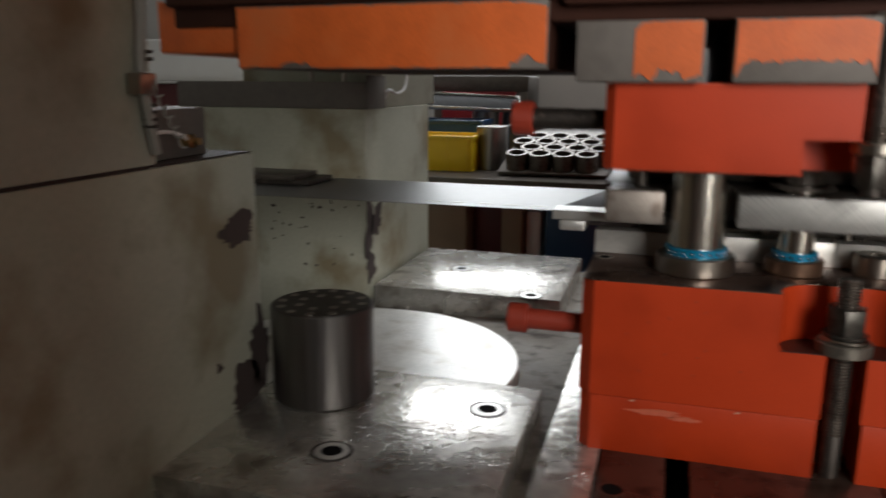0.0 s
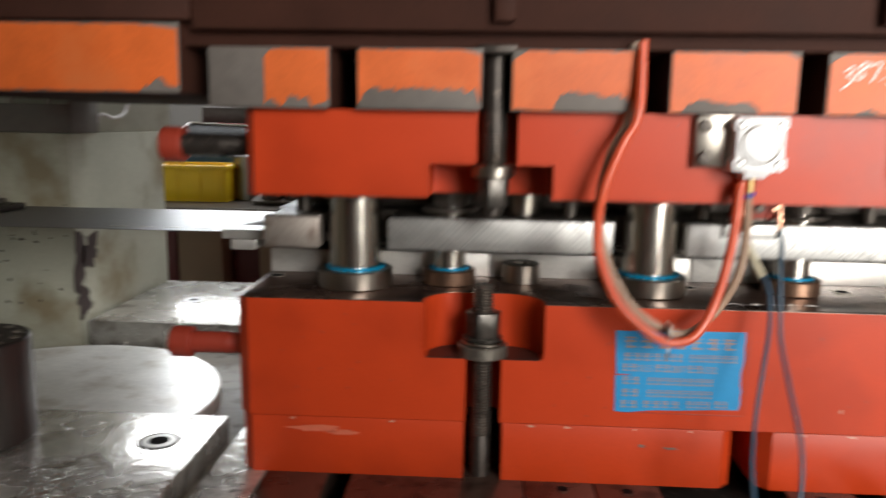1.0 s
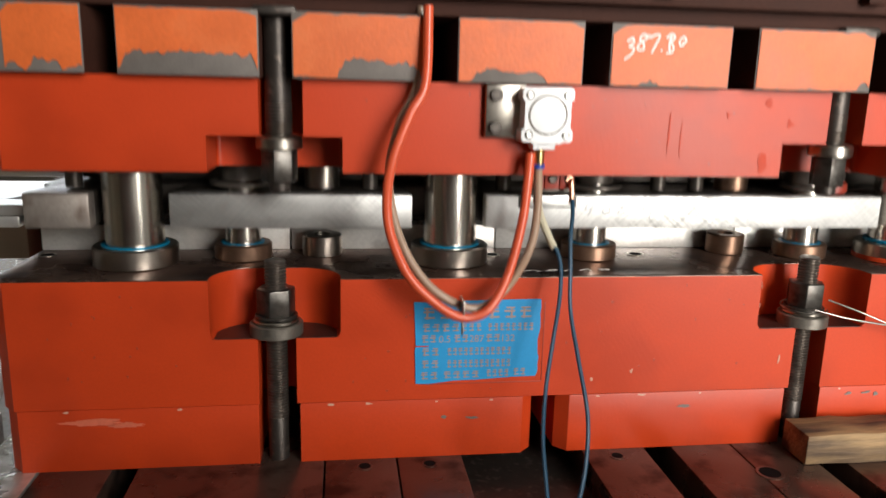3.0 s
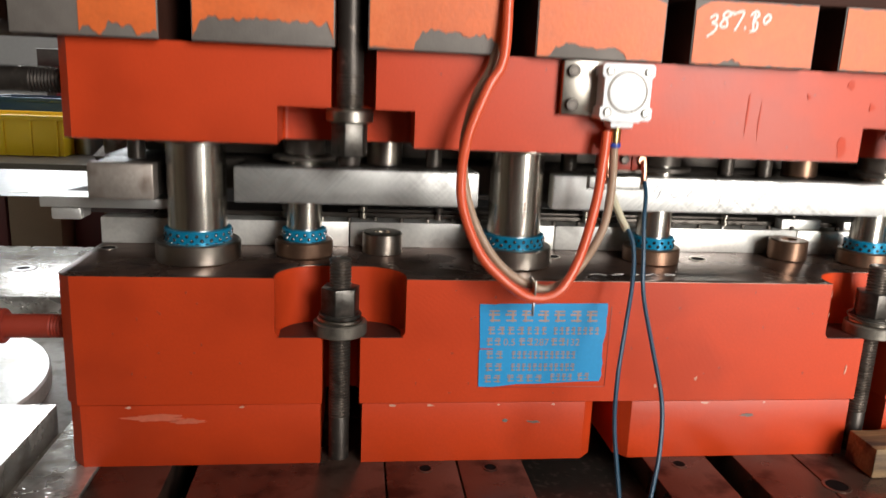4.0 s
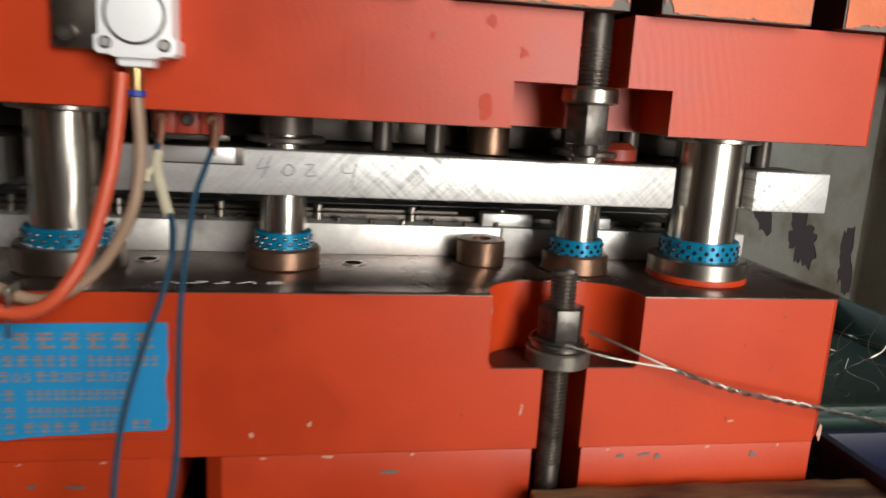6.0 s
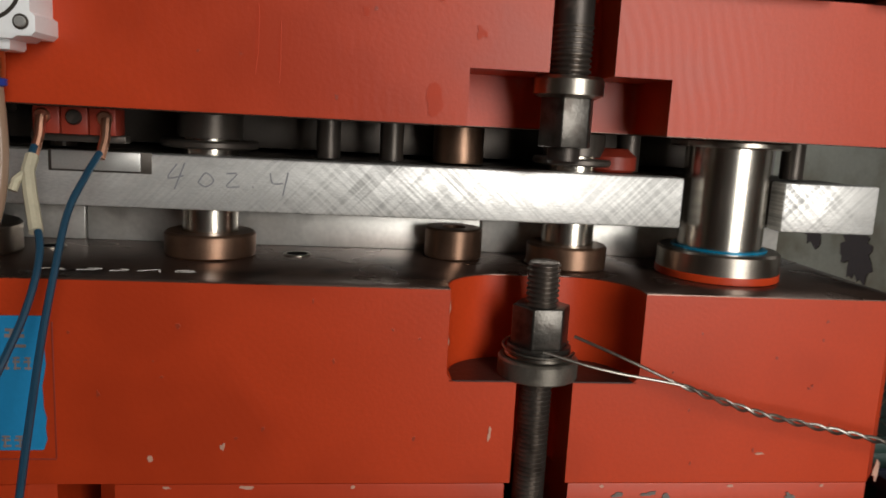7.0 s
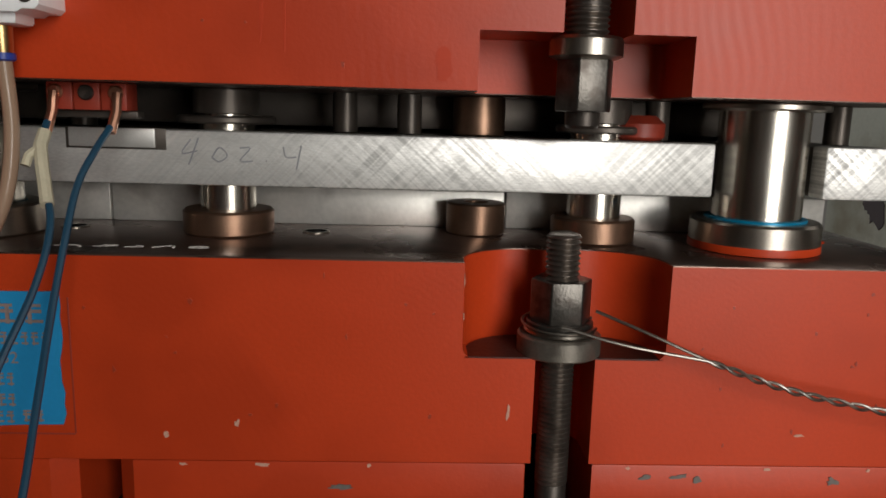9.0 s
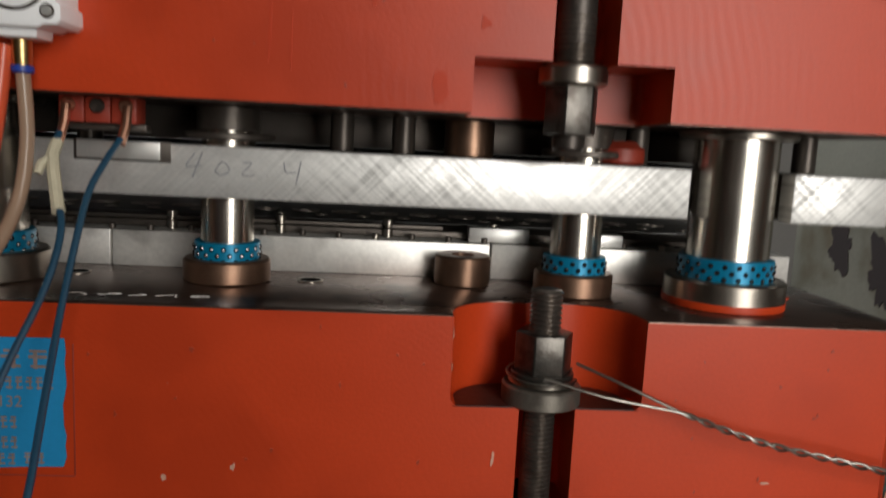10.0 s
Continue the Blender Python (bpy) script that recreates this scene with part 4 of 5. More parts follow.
def nameplate():
    p = thing("nameplate", (0.25, 0.0, 0.155), "torn blue nameplate with etched lines on the red die", "nameplate")
    rng = random.Random(4)
    pts = [(0.1695, 0.2065), (0.190, 0.2060), (0.192, 0.2070), (0.327, 0.2085)]
    for k in range(12):
        pts.append((0.3285 - rng.uniform(0, 0.0035), 0.2055 - 0.0082 * k))
    pts += [(0.325, 0.1075), (0.295, 0.1070), (0.25, 0.1045), (0.22, 0.1040), (0.19, 0.1005), (0.173, 0.1010), (0.1715, 0.145), (0.1725, 0.150)]
    bm = prism(pts, 0.0004, 0.0016)
    bmesh.ops.transform(bm, matrix=Matrix(((1, 0, 0, 0), (0, 0, -1, 0), (0, 1, 0, 0), (0, 0, 0, 1))), verts=bm.verts[:])
    bmesh.ops.recalc_face_normals(bm, faces=bm.faces[:])
    part("plate", bm, NAMEPLATE, p, smooth=False)
    part("slit", box(0.1705, 0.188, -0.0020, -0.0012, 0.1492, 0.1506, 0), RED, p)
    part("groove", join(box(0.18, 0.333, -0.0006, 0.0004, 0.0990, 0.1002, 0.0002), box(0.3325, 0.3337, -0.0006, 0.0004, 0.1002, 0.204, 0.0002)), RED_DARK, p)

    def bars(x, z, widths, h, gap):
        out = []
        for k, w in enumerate(widths):
            out.append(box(x, x + w * 0.92, -0.0022, -0.0014, z + h * 0.55, z + h * 0.72, 0))
            out.append(box(x + w * 0.1, x + w * 0.98, -0.0022, -0.0014, z + h * 0.05, z + h * 0.2, 0))
            out.append(box(x + w * (0.05 + 0.1 * (k % 2)), x + w * 0.9, -0.0022, -0.0014, z + h * 0.86, z + h, 0))
            out.append(box(x + w * (0.25 + 0.3 * (k % 2)), x + w * (0.43 + 0.3 * (k % 2)), -0.0024, -0.0014, z, z + h, 0))
            x += w + gap
        return tagged(part("etching", join(*out), ETCHED, p, smooth=False), kind="stuff")

    bars(0.181, 0.1845, [0.0145] * 7, 0.0145, 0.0056)
    bars(0.181, 0.1685, [0.0088] * 4 + [0.006] * 3, 0.0098, 0.0032)
    bars(0.262, 0.1685, [0.0052] * 8, 0.0095, 0.0022)
    bars(0.180, 0.1545, [0.0078] * 2, 0.0095, 0.0020)
    lettering("0.5", 0.0125, (0.2005, -0.0016, 0.1545), (90, 0, 0), ETCHED, p)
    bars(0.2200, 0.1545, [0.0078] * 2, 0.0095, 0.0020)
    lettering("287", 0.0125, (0.2385, -0.0016, 0.1545), (90, 0, 0), ETCHED, p)
    bars(0.2600, 0.1545, [0.0078] * 2, 0.0095, 0.0020)
    lettering("132", 0.0125, (0.2775, -0.0016, 0.1545), (90, 0, 0), ETCHED, p)
    for z in (0.1375, 0.1215):
        bars(0.1805, z, [0.0088] * 2, 0.0098, 0.0030)
        bars(0.2120, z, [0.0050] * 12, 0.0095, 0.0018)
    bars(0.1795, 0.1065, [0.0088] * 2, 0.0095, 0.0030)
    bars(0.2080, 0.1075, [0.0088] * 4, 0.0090, 0.0030)
    bars(0.2620, 0.1085, [0.0055] * 4, 0.0090, 0.0020)
    bars(0.2965, 0.1095, [0.0065] * 2, 0.0090, 0.0020)


nameplate()
slide_ob = bpy.data.objects["press_slide"]
lower_ob, upper_ob = bpy.data.objects["lower_die"], bpy.data.objects["upper_die"]
strokes("chalk_number", (((0.000, 0.016), (0.007, 0.020), (0.008, 0.015), (0.003, 0.011), (0.009, 0.009), (0.006, 0.002), (-0.002, -0.004)),
                         ((0.026, 0.022), (0.019, 0.024), (0.015, 0.019), (0.020, 0.014), (0.020, 0.008), (0.013, 0.008), (0.015, 0.014), (0.023, 0.020), (0.027, 0.024)),
                         ((0.027, 0.021), (0.033, 0.024), (0.039, 0.024), (0.035, 0.014), (0.030, 0.004)), ((0.041, 0.007), (0.043, 0.008)),
                         ((0.047, 0.021), (0.053, 0.026), (0.057, 0.022), (0.052, 0.016), (0.056, 0.013), (0.055, 0.006), (0.048, 0.004)), ((0.053, 0.024), (0.051, 0.015), (0.052, 0.006)),
                         ((0.069, 0.017), (0.065, 0.013), (0.063, 0.018), (0.068, 0.023), (0.071, 0.019), (0.066, 0.013))), (0.407, -0.0178, 0.514), CHALK, slide_ob, 0.0014, False)
strokes("chalk_marks", (((0, 0), (0.012, 0.004), (0.02, -0.002)), ((0.028, 0.0), (0.040, 0.002), (0.044, 0.006), (0.034, 0.006)), ((0.052, -0.001), (0.064, 0.003), (0.058, 0.007)), ((0.072, 0.0), (0.084, 0.008)), ((0.088, 0.0), (0.086, 0.008)), ((0.100, 0.001), (0.112, 0.002), (0.110, 0.007), (0.100, 0.006), (0.100, 0.001))), (0.312, 0.030, Z_SHOE + 0.0003), CHALK, lower_ob, 0.0011, True)
PENCIL = material("grease_pencil", (0.22, 0.22, 0.24), 0.6, 0, 0.1, 80, 0.1, 400, 0)
strokes("pencil_marks", (((0.008, 0.024), (0.001, 0.013), (0.013, 0.015)), ((0.014, 0.025), (0.006, 0.004)), ((0.024, 0.010), (0.030, 0.018), (0.036, 0.012), (0.030, 0.007), (0.024, 0.010)), ((0.046, 0.018), (0.054, 0.018), (0.046, 0.008), (0.056, 0.008)), ((0.066, 0.008), (0.067, 0.0085)), ((0.080, 0.020), (0.082, 0.012), (0.090, 0.012)), ((0.094, 0.021), (0.090, 0.002))), (0.397, 0.0655, 0.309), PENCIL, upper_ob, 0.0006, False)
chips("paint_chip", lower_ob, ((0.765, 0.068, 0.014, 0.006), (0.79, 0.069, 0.018, 0.005), (0.805, 0.067, 0.010, 0.007), (0.912, 0.066, 0.012, 0.010), (0.925, 0.024, 0.014, 0.010), (0.53, 0.058, 0.022, 0.006), (0.245, 0.052, 0.024, 0.005), (0.21, 0.054, 0.010, 0.005)), ("y", 0.002, -0.0008), BARE)
chips("paint_chip", lower_ob, ((0.655, 0.12, 0.004, 0.016), (0.452, 0.110, 0.006, 0.007), (0.40, 0.100, 0.006, 0.006), (0.6188, 0.222, 0.0009, 0.012), (0.6188, 0.196, 0.0009, 0.008), (0.985, 0.090, 0.006, 0.02), (0.88, 0.105, 0.010, 0.003)), ("y", 0.0, -0.0008), material("pale_paint_scuff", (0.55, 0.30, 0.22), 0.7, 0, 0.2, 60, 0.1, 300, 0.05))
chips("paint_drip", upper_ob, ((0.475, 0.425, 0.004, 0.055), (0.490, 0.42, 0.003, 0.05), (0.60, 0.392, 0.018, 0.028), (0.63, 0.44, 0.010, 0.012), (0.548, 0.45, 0.006, 0.010), (0.60, 0.465, 0.012, 0.014)), ("y", 0.0, -0.0006), material("dark_red_drip", (0.455, 0.040, 0.009), 0.5, 0, 0.1, 60, 0.05, 300, 0.02, shine=0.25))
speck = random.Random(31)
# near-black sheet: the pocket floor's shade, along with its grease, put into colour
POCKET_SHADE_GREASE = material("pocket_shade_and_grease", (0.045, 0.014, 0.010), 0.45, 0, 0.4, 30, 0.2, 200, 0.15)
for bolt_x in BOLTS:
    part("pocket_grease", prism(fillet_notch(bolt_x + 0.001, 0.0745, 0.0590, 0.049, 12), Z_LEDGE + 0.0002, Z_LEDGE + 0.0012), POCKET_SHADE_GREASE, lower_ob, "dark sheet for shade and grease on the pocket floor")
SPECK = material("dark_grease_speck", (0.30, 0.035, 0.014), 0.4, 0, 0.2, 60, 0.1, 300, 0.02)
chips("grease_speck", lower_ob, tuple((speck.uniform(0.09, 0.60), speck.uniform(0.09, 0.225), speck.uniform(0.002, 0.005), speck.uniform(0.002, 0.006)) for k in range(26)), ("y", 0.0, -0.0005), SPECK)
chips("grease_speck", lower_ob, tuple((speck.uniform(0.79, 0.97), speck.uniform(0.09, 0.225), speck.uniform(0.002, 0.004), speck.uniform(0.002, 0.005)) for k in range(12)), ("y", 0.0, -0.0005), SPECK)
chips("grease_speck", lower_ob, tuple((speck.uniform(-0.27, -0.085), speck.uniform(0.09, 0.225), speck.uniform(0.002, 0.005), speck.uniform(0.002, 0.006)) for k in range(14)), ("y", 0.0, -0.0005), SPECK)
chips("edge_wear", lower_ob, tuple((x, Z_SEAM - 0.0035, speck.uniform(0.004, 0.014), 0.0035) for x in (-0.24, -0.11, 0.07, 0.115, 0.20, 0.27, 0.41, 0.47, 0.55, 0.75, 0.86, 0.94)), ("y", 0.002, -0.0005), bpy.data.materials["pale_paint_scuff"])
chips("grease_speck", upper_ob, tuple((speck.uniform(0.10, 0.60), speck.uniform(0.385, 0.475), speck.uniform(0.002, 0.005), speck.uniform(0.002, 0.006)) for k in range(16)), ("y", 0.0, -0.0005), SPECK)
chips("paint_scuff", lower_ob, ((-0.21, 0.062, 0.11, 0.010), (-0.17, 0.058, 0.05, 0.008)), ("y", 0.002, -0.0006), material("pink_paint_scuff", (0.58, 0.13, 0.07), 0.6, 0, 0.2, 80, 0.1, 300, 0.05, shine=0.3))


# loose things on the bed
def timber():
    bm = box(0.668, 1.06, -0.063, -0.010, 0.0005, 0.041, 0.002, 2)
    bmesh.ops.subdivide_edges(bm, edges=[e for e in bm.edges if abs(e.verts[0].co.x - e.verts[1].co.x) > 0.2], cuts=30)
    for v in bm.verts:
        k = noise.noise(v.co * 40) * 0.0018
        v.co.z += k if v.co.z > 0.02 else 0
        v.co.y += k
    whole("timber_block", bm, WOOD, "rough brown timber block on the press bed", "timber", at=(0.86, -0.036, 0))


def tie_wire():
    w = thing("tie_wire", (0.694, 0.02, 0.187), "twisted galvanised wire looped round a tie bolt", "wire")
    c = Vector((0.694, 0.020, 0.1865))
    loop = [c + Vector((0.0285 * math.cos(a), 0.0285 * math.sin(a), 0.002 * math.sin(a))) for a in [radians(20 + d) for d in range(0, 321, 12)]]
    part("loop", tube(loop, 0.0012, 8), WIRE_STEEL, w)
    spine = smooth_line(((0.795, -0.022, 0.171), (0.83, -0.026, 0.159), (0.865, -0.028, 0.149), (0.905, -0.030, 0.141), (0.945, -0.030, 0.133), (0.99, -0.028, 0.122), (1.05, -0.02, 0.106), (1.12, 0.0, 0.085), (1.2, 0.03, 0.065)), 14)
    starts = (((0.718, 0.005, 0.1995), (0.755, -0.012, 0.187)), ((0.690, -0.010, 0.191), (0.735, -0.020, 0.181)))
    for k, st in enumerate(starts):
        strand = smooth_line((*st, spine[0]), 6)[:-1]
        for i, p in enumerate(spine):
            a = math.pi * k + 0.55 * i
            strand.append(p + Vector((0, math.cos(a), math.sin(a))) * 0.0019 * min(1, i / 6 + 0.2))
        part("strand", tube(strand, 0.0013, 8), WIRE_STEEL, w)


def lamination_stack(x, y, z, r, h, label, group=""):
    c = thing("lamination_stack", (x, y, z), label, "metal stack", group)
    body = part("body", cylinder(x, y, z, z + h, r, 0.0015, 56), LAMINATION, c)
    part("end_face", cylinder(x, y, z + h - 0.002, z + h + 0.0008, r * 0.97, 0.0004, 56), BLACK, body)
    for n, q in ((12, 0.80), (7, 0.45)):
        for k in range(n):
            a = 2 * math.pi * (k + 0.3) / n
            part("slot", cylinder(x + q * r * math.cos(a), y + q * r * math.sin(a), z + h, z + h + 0.0016, r * 0.085, 0.0003, 16), BUSH, body)
    return c


def strip():
    s = thing("steel_strip", (-0.6, 0.367, 0.2775), "shiny steel strip running into the die", "steel strip")
    part("sheet", box(-1.9, 0.96, 0.262, 0.540, 0.2785, 0.2793, 0), STRIP, s)
    for k in range(5):
        part("edge_mark", box(-0.62 + 0.047 * k, -0.592 + 0.047 * k, 0.292, 0.295, 0.2792, 0.2800, 0), BUSH, s)
    for k in range(22):
        x = -0.10 + 0.047 * k
        part("punched_ring", ring(x, 0.345, 0.2792, 0.2806, 0.009, 0.0165, 18, 0.0003), BUSH, s)
        part("pilot_ring", ring(x + 0.023, 0.300, 0.2792, 0.2804, 0.004, 0.0075, 12, 0.0003), BUSH, s)
    f = thing("feed_guide", (-1.15, 0.46, 0.25), "dark steel feed guide beside the strip", "guide")
    part("lower_bar", box(-1.45, -0.90, 0.40, 0.51, 0.2798, 0.290, 0.001), BLACK, f)
    part("upper_bar", box(-1.45, -0.93, 0.39, 0.50, 0.2902, 0.300, 0.001), DARKPART, f)
    part("post", box(-1.40, -1.30, 0.50, 0.60, -0.06, 0.29, 0.002), DARKPART, f)


def open_bin(name, x0, x1, y0, y1, z0, z1, mat, label, rim=0.006, category="bin", group=""):
    b = thing(name, ((x0 + x1) / 2, (y0 + y1) / 2, z0), label, category, group)
    t = 0.006
    part("bottom", box(x0, x1, y0, y1, z0, z0 + t, 0.001), mat, b)
    for a in ((x0, x1, y0, y0 + t), (x0, x1, y1 - t, y1), (x0, x0 + t, y0 + t, y1 - t), (x1 - t, x1, y0 + t, y1 - t)):
        part("side", box(*a, z0 + t, z1, 0.001), mat, b)
    part("rim", join(box(x0 - rim, x1 + rim, y0 - rim, y0, z1 - 0.014, z1, 0.001), box(x0 - rim, x1 + rim, y1, y1 + rim, z1 - 0.014, z1, 0.001),
                     box(x0 - rim, x0, y0, y1, z1 - 0.014, z1, 0.001), box(x1, x1 + rim, y0, y1, z1 - 0.014, z1, 0.001)), mat, b)
    return b


def scrap(x, y, z, seed, spread, label):
    rng = random.Random(seed)
    bms = []
    for k in range(26):
        p = Vector((x + rng.uniform(-spread, spread), y + rng.uniform(-spread, spread), z + rng.uniform(0, 0.05)))
        pts = [p]
        d = Vector((rng.uniform(-1, 1), rng.uniform(-1, 1), rng.uniform(-0.3, 0.4)))
        for i in range(5):
            d = (d + 0.8 * Vector((rng.uniform(-1, 1), rng.uniform(-1, 1), rng.uniform(-0.6, 0.6)))).normalized()
            pts.append(pts[-1] + d * 0.03)
            pts[-1].z = max(pts[-1].z, z)
        bms.append(tube(smooth_line(pts, 4), 0.0008, 5))
    tagged(whole("scrap_wire", join(*bms), BUSH, label, "scrap", kind="stuff", at=(x, y, z)))


timber()
tie_wire()
lamination_stack(-0.708, 0.052, 0.0082, 0.078, 0.145, "stack of round slotted steel laminations on the plate")
strip()
open_bin("scrap_bin", 1.045, 1.47, 0.10, 0.62, 0.0, 0.075, GREEN_DARK, "dark green scrap bin beside the die")
open_bin("navy_bin", 1.045, 1.40, -0.20, 0.07, 0.0, 0.055, NAVY, "dark navy bin beside the die")
scrap(1.25, 0.33, 0.02, 3, 0.17, "tangle of thin scrap wire in the bin")


# the workshop behind the press
def work_table():
    t = thing("work_table", (-0.7, 1.9, -0.85), "dark steel work table crowded with parts", "table")
    part("top", box(-1.7, 1.45, 1.40, 2.5, 0.045, 0.08, 0.003), DARKPART, t)
    for x in (-1.62, 1.37):
        for y in (1.45, 2.42):
            part("leg", box(x - 0.03, x + 0.03, y - 0.03, y + 0.03, -0.95, 0.045, 0.003), DARKPART, t)
    part("shelf", box(-1.6, 1.35, 1.5, 2.4, -0.42, -0.40, 0.002), DARKPART, t)


def tilted(bm, m):
    bmesh.ops.transform(bm, matrix=m, verts=bm.verts[:])
    return bm


def background():
    before = set(bpy.data.objects)
    work_table()
    open_bin("yellow_crate", -1.16, -0.868, 1.58, 1.78, 0.0802, 0.203, YELLOW, "yellow plastic parts crate on the work table", category="crate")
    crate = bpy.data.objects["yellow_crate"]
    for x in (-1.12, -1.04, -0.96, -0.885):
        part("rib", box(x - 0.003, x + 0.003, 1.574, 1.5798, 0.082, 0.188, 0.001), YELLOW, crate)
    open_bin("blue_crate", -1.20, -0.90, 1.82, 2.02, 0.0802, 0.245, BLUE_PLASTIC, "blue plastic crate behind the yellow one", category="crate")
    for x, y, r, h in ((-0.823, 1.70, 0.056, 0.152), (-0.755, 1.87, 0.050, 0.15), (-0.95, 2.12, 0.055, 0.20), (-0.83, 2.15, 0.055, 0.20)):
        lamination_stack(x, y, 0.0802, r, h, "dark stack of steel laminations on the work table", "lamination stacks on the table")
    rest = thing("core_tray", (-0.57, 1.62, 0.0802), "dark tilted tray under the stator cores", "tray")
    part("base", box(-0.76, -0.40, 1.52, 1.79, 0.0802, 0.094, 0.002), DARKPART, rest)
    part("sheet", tilted(box(-0.18, 0.18, -0.04, 0.26, -0.004, 0.0, 0.001), pose(-0.58, 1.54, 0.1035, 13)), BARE, rest)
    for k in range(16):
        i, j = k % 4, k // 4
        at = pose(-0.70 + 0.077 * i + 0.038 * (j % 2), 1.545 + 0.0652 * j, 0.1045 + 0.0151 * j, 13)
        whole("stator_core", tilted(ring(0, 0, 0.0, 0.055, 0.0275, 0.0375, 28, 0.001), at), STUD, "hollow steel stator core on a tilted tray", "metal ring", "stator cores on the table", at=at.translation)
    whole("white_card", tilted(box(-0.19, 0.15, 0, 0.003, 0, 0.15, 0.0005), pose(-0.56, 1.80, 0.150, -55, -14, 4)), PAPER, "white card leaning behind the cores", "card")
    sheet_at = pose(-1.02, 2.12, 0.300, 9, 2, 10)
    lid = thing("dark_tray", (-1.02, 2.12, 0.300), "dark tray with a bright rim lying on the stacks", "tray")
    part("floor", tilted(box(-0.20, 0.20, -0.15, 0.15, 0, 0.006, 0.001), sheet_at), VOID, lid)
    for a in ((-0.20, 0.20, -0.153, -0.1502), (-0.20, 0.20, 0.1502, 0.153), (-0.203, -0.2002, -0.153, 0.153), (0.2002, 0.203, -0.153, 0.153)):
        part("rim", tilted(box(*a, 0, 0.014, 0.0005), sheet_at), BUSH, lid)
    m = thing("machine", (-0.95, 3.2, -0.85), "dark workshop machine with a red front panel", "machine")
    part("body", box(-1.45, -0.95, 3.0, 3.6, -0.95, 0.42, 0.006), DARKPART, m)
    part("red_panel", box(-1.40, -1.0, 2.985, 2.999, 0.14, 0.34, 0.003), material("crimson_panel", (0.35, 0.02, 0.03), 0.5, 0, 0.1, 8, 0.05, 100, 0.02), m)
    part("frame", join(box(-1.47, -0.93, 2.97, 2.984, 0.34, 0.42, 0.003), box(-0.975, -0.93, 2.97, 2.984, 0.0, 0.339, 0.003)), DARKPART, m)
    whole("grey_cabinet", box(-0.90, -0.35, 3.1, 3.5, -0.95, 0.60, 0.006), material("grey_cabinet_paint", (0.42, 0.38, 0.34), 0.6, 0, 0.1, 4, 0.05, 100, 0.03), "pale grey cabinet behind the work table", "cabinet", at=(-0.62, 3.3, -0.85))
    for x0, x1, y0, z1, mat, lab in ((-1.30, -1.04, 1.55, -0.02, MAROON, "dark maroon box under the table"), (-1.02, -0.87, 1.52, -0.01, CARTON, "brown carton under the table"), (-0.86, -0.76, 1.60, 0.02, MAROON, "dark maroon box under the table"), (-0.75, -0.68, 1.54, 0.01, CARTON, "narrow brown carton under the table"),
                                     (-0.67, -0.62, 1.58, -0.05, PAPER, "pale carton under the table"), (-0.60, -0.42, 1.56, 0.0, BLUE_PLASTIC, "dark blue box under the table"), (-0.40, -0.1, 1.6, -0.05, CARTON, "brown carton under the table")):
        whole("carton", box(x0, x1, y0, y0 + 0.25, -0.3995, z1, 0.004), mat, lab, "box", "boxes under the table", at=((x0 + x1) / 2, y0 + 0.12, -0.3995))
    tag_red = material("red_tag", (0.6, 0.02, 0.02), 0.5, 0, 0.1, 8, 0.05, 100, 0.02)
    for x0, x1, y0, z1, mat, lab in ((-0.31, -0.14, 1.6, 0.19, PAPER, "white carton on the work table"), (-0.12, -0.085, 1.58, 0.20, tag_red, "small red box on the work table"), (-0.06, 0.16, 1.62, 0.17, DARKPART, "dark metal box on the work table"), (0.20, 0.30, 1.75, 0.16, BARE, "grey metal box on the work table"),
                                     (0.74, 0.86, 1.6, 0.19, PAPER, "white carton on the work table"), (0.90, 1.06, 1.7, 0.16, BARE, "grey metal box on the work table"), (1.10, 1.30, 1.62, 0.18, DARKPART, "dark metal box on the work table")):
        whole("parts_box", box(x0, x1, y0, y0 + 0.2, 0.0802, z1, 0.003), mat, lab, "box", "boxes on the table", at=((x0 + x1) / 2, y0 + 0.1, 0.0802))
    scrap(0.45, 1.58, 0.083, 8, 0.09, "tangle of cut wire on the work table")
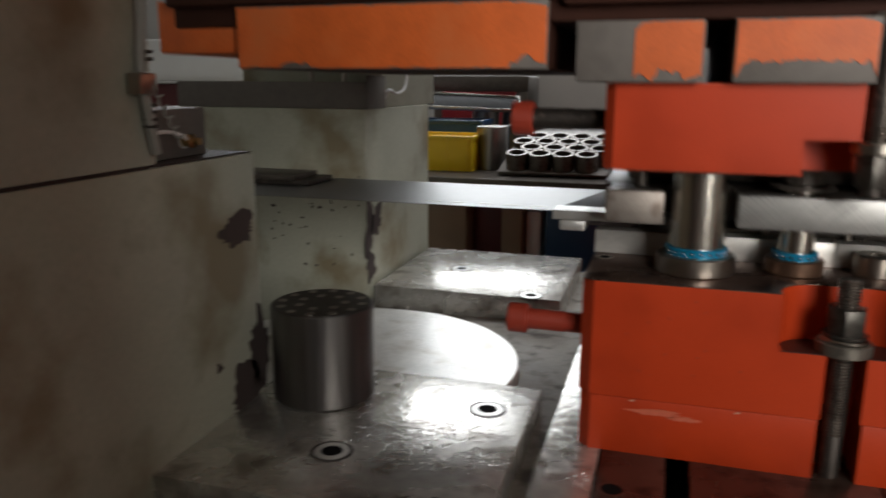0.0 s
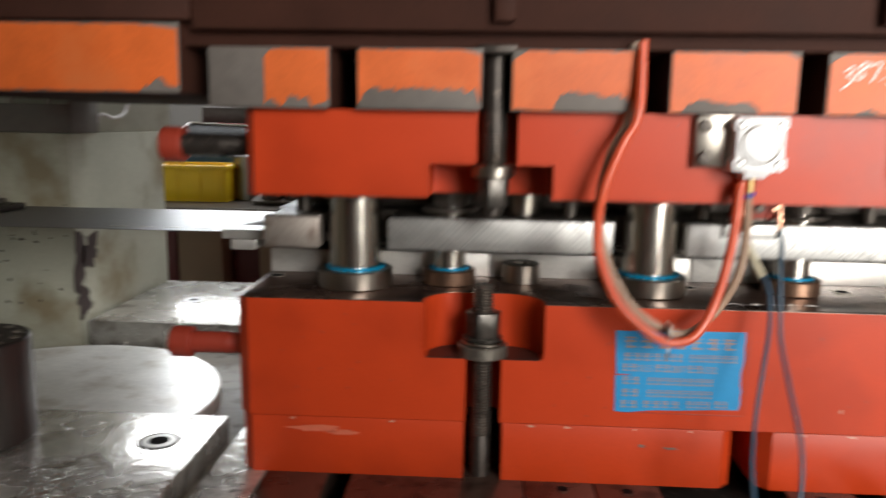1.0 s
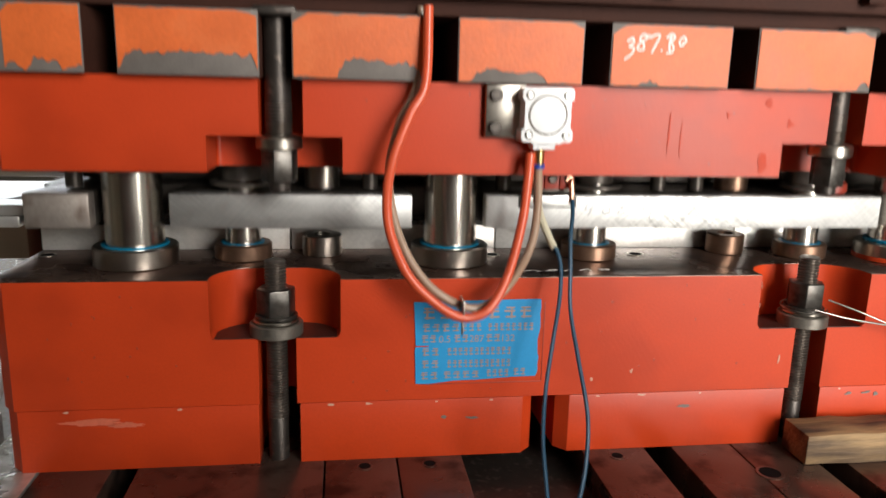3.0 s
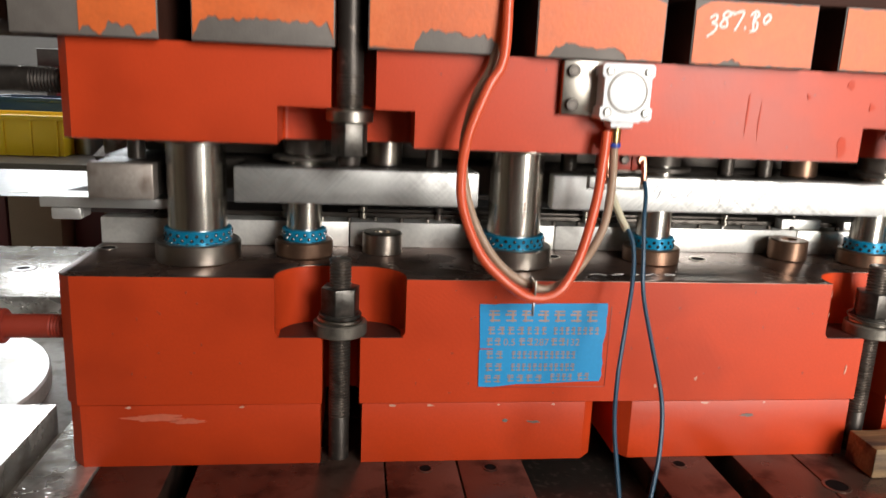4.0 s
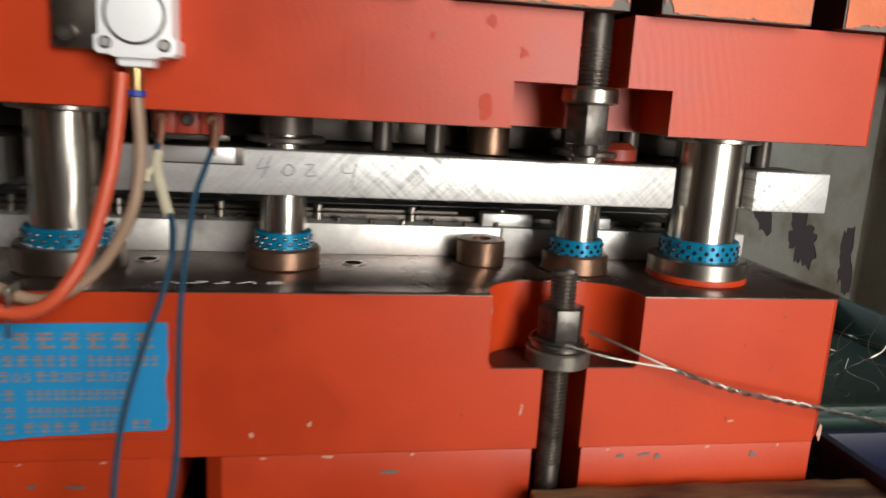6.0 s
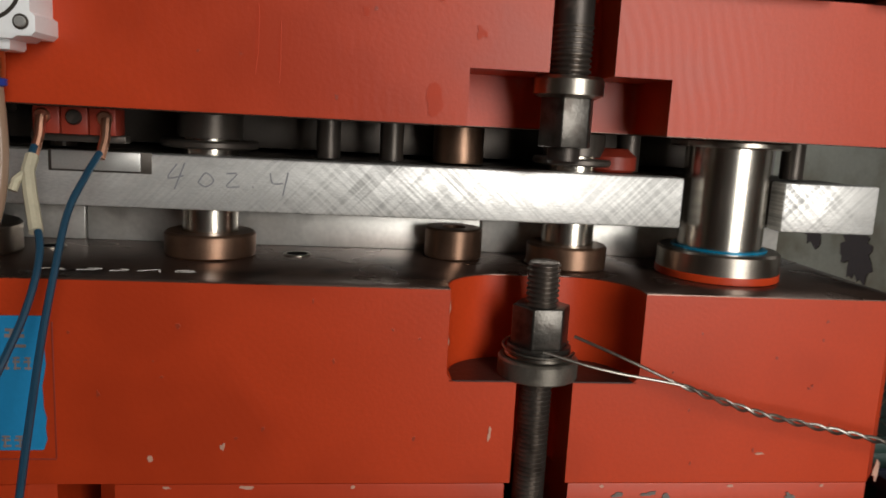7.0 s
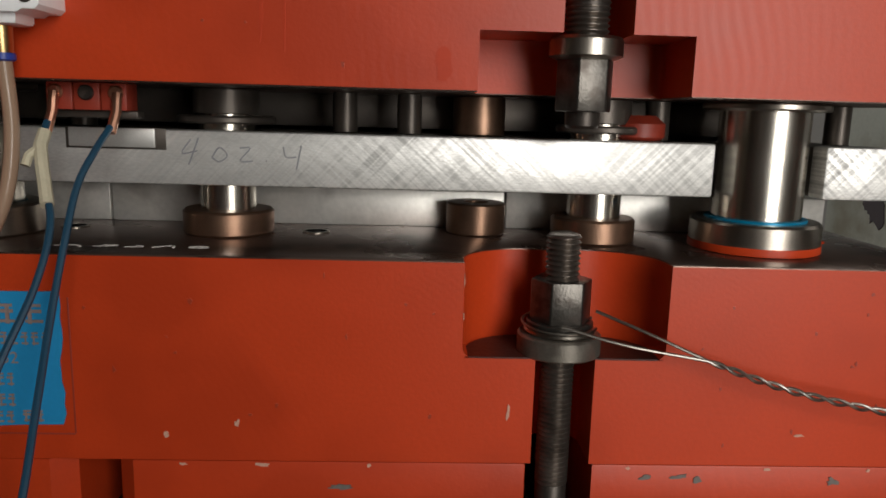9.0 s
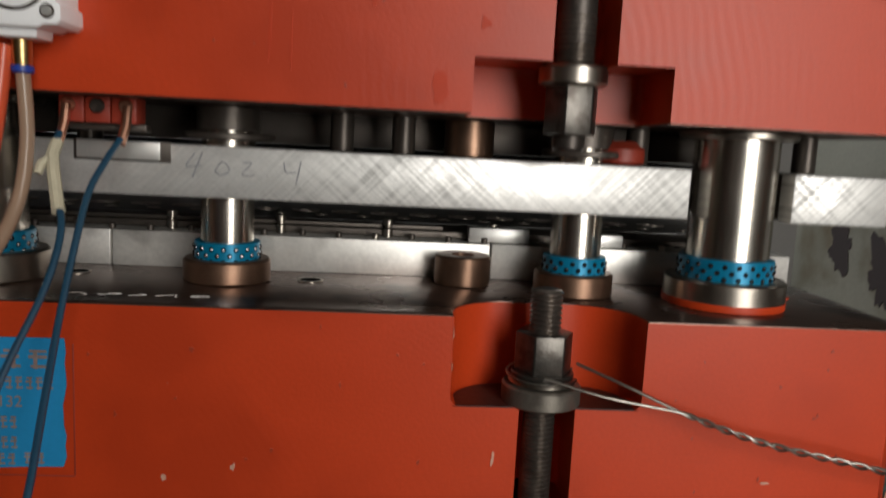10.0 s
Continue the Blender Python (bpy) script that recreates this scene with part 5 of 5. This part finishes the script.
    far = thing("maroon_machine", (-2.1, 1.9, -0.85), "maroon machine with a pale top panel", "machine")
    part("base", box(-2.6, -1.62, 1.5, 2.3, -0.95, 0.375, 0.006), MAROON, far)
    part("tray", box(-2.62, -1.60, 1.48, 2.32, 0.3755, 0.385, 0.002), STEEL, far)
    part("panel", box(-2.6, -1.62, 1.9, 1.95, 0.386, 0.56, 0.004), PAPER, far)
    part("notice", box(-1.85, -1.72, 1.893, 1.8995, 0.42, 0.53, 0.001), material("pale_notice", (0.8, 0.78, 0.8), 0.6, 0, 0.05, 20, 0.05, 100, 0), far)
    for ob in set(bpy.data.objects) - before:
        if not ob.parent:
            ob.location.z += 0.1


background()


def cables():
    c = thing("column_cable", (-0.79, -0.2, 0.45), "grey cable with a metal connector on the column", "cable")
    part("cable", tube(smooth_line(((-0.79, -0.215, 1.0), (-0.788, -0.213, 0.62), (-0.788, -0.222, 0.50), (-0.786, -0.216, 0.44), (-0.788, -0.206, 0.40))), 0.0060, 10), GREY_CABLE, c)
    part("connector", box(-0.795, -0.775, -0.240, -0.212, 0.468, 0.492, 0.003), BUSH, c)
    for z in (0.43, 0.438, 0.446, 0.454, 0.505, 0.513):
        part("spiral_wrap", lathe([(0.0075, z), (0.0085, z + 0.002), (0.0075, z + 0.004)], -0.787, -0.213, 0, 14), BLACK, c)
    d = thing("loose_cable", (-0.86, 0.75, 0.43), "short white cable hanging over the column edge", "cable")
    part("cable", tube(smooth_line(((-0.876, 0.745, 0.4285), (-0.862, 0.752, 0.464), (-0.858, 0.80, 0.457), (-0.860, 0.86, 0.469), (-0.864, 0.90, 0.51))), 0.004, 8), PAPER, d)


cables()


def motions():
    """The slide and all that hangs from it go up and down; the ball cages roll half as far."""
    for ob, share in [(o, 1.0) for o in moving] + [(o, 0.5) for o in half_moving]:
        x, y, z = ob.location
        walk(ob, [(k / FPS, pose(x, y, z + share * 0.0177 * math.cos(2 * math.pi * (k / FPS - 0.0591) / 0.2834))) for k in range(301)])


motions()
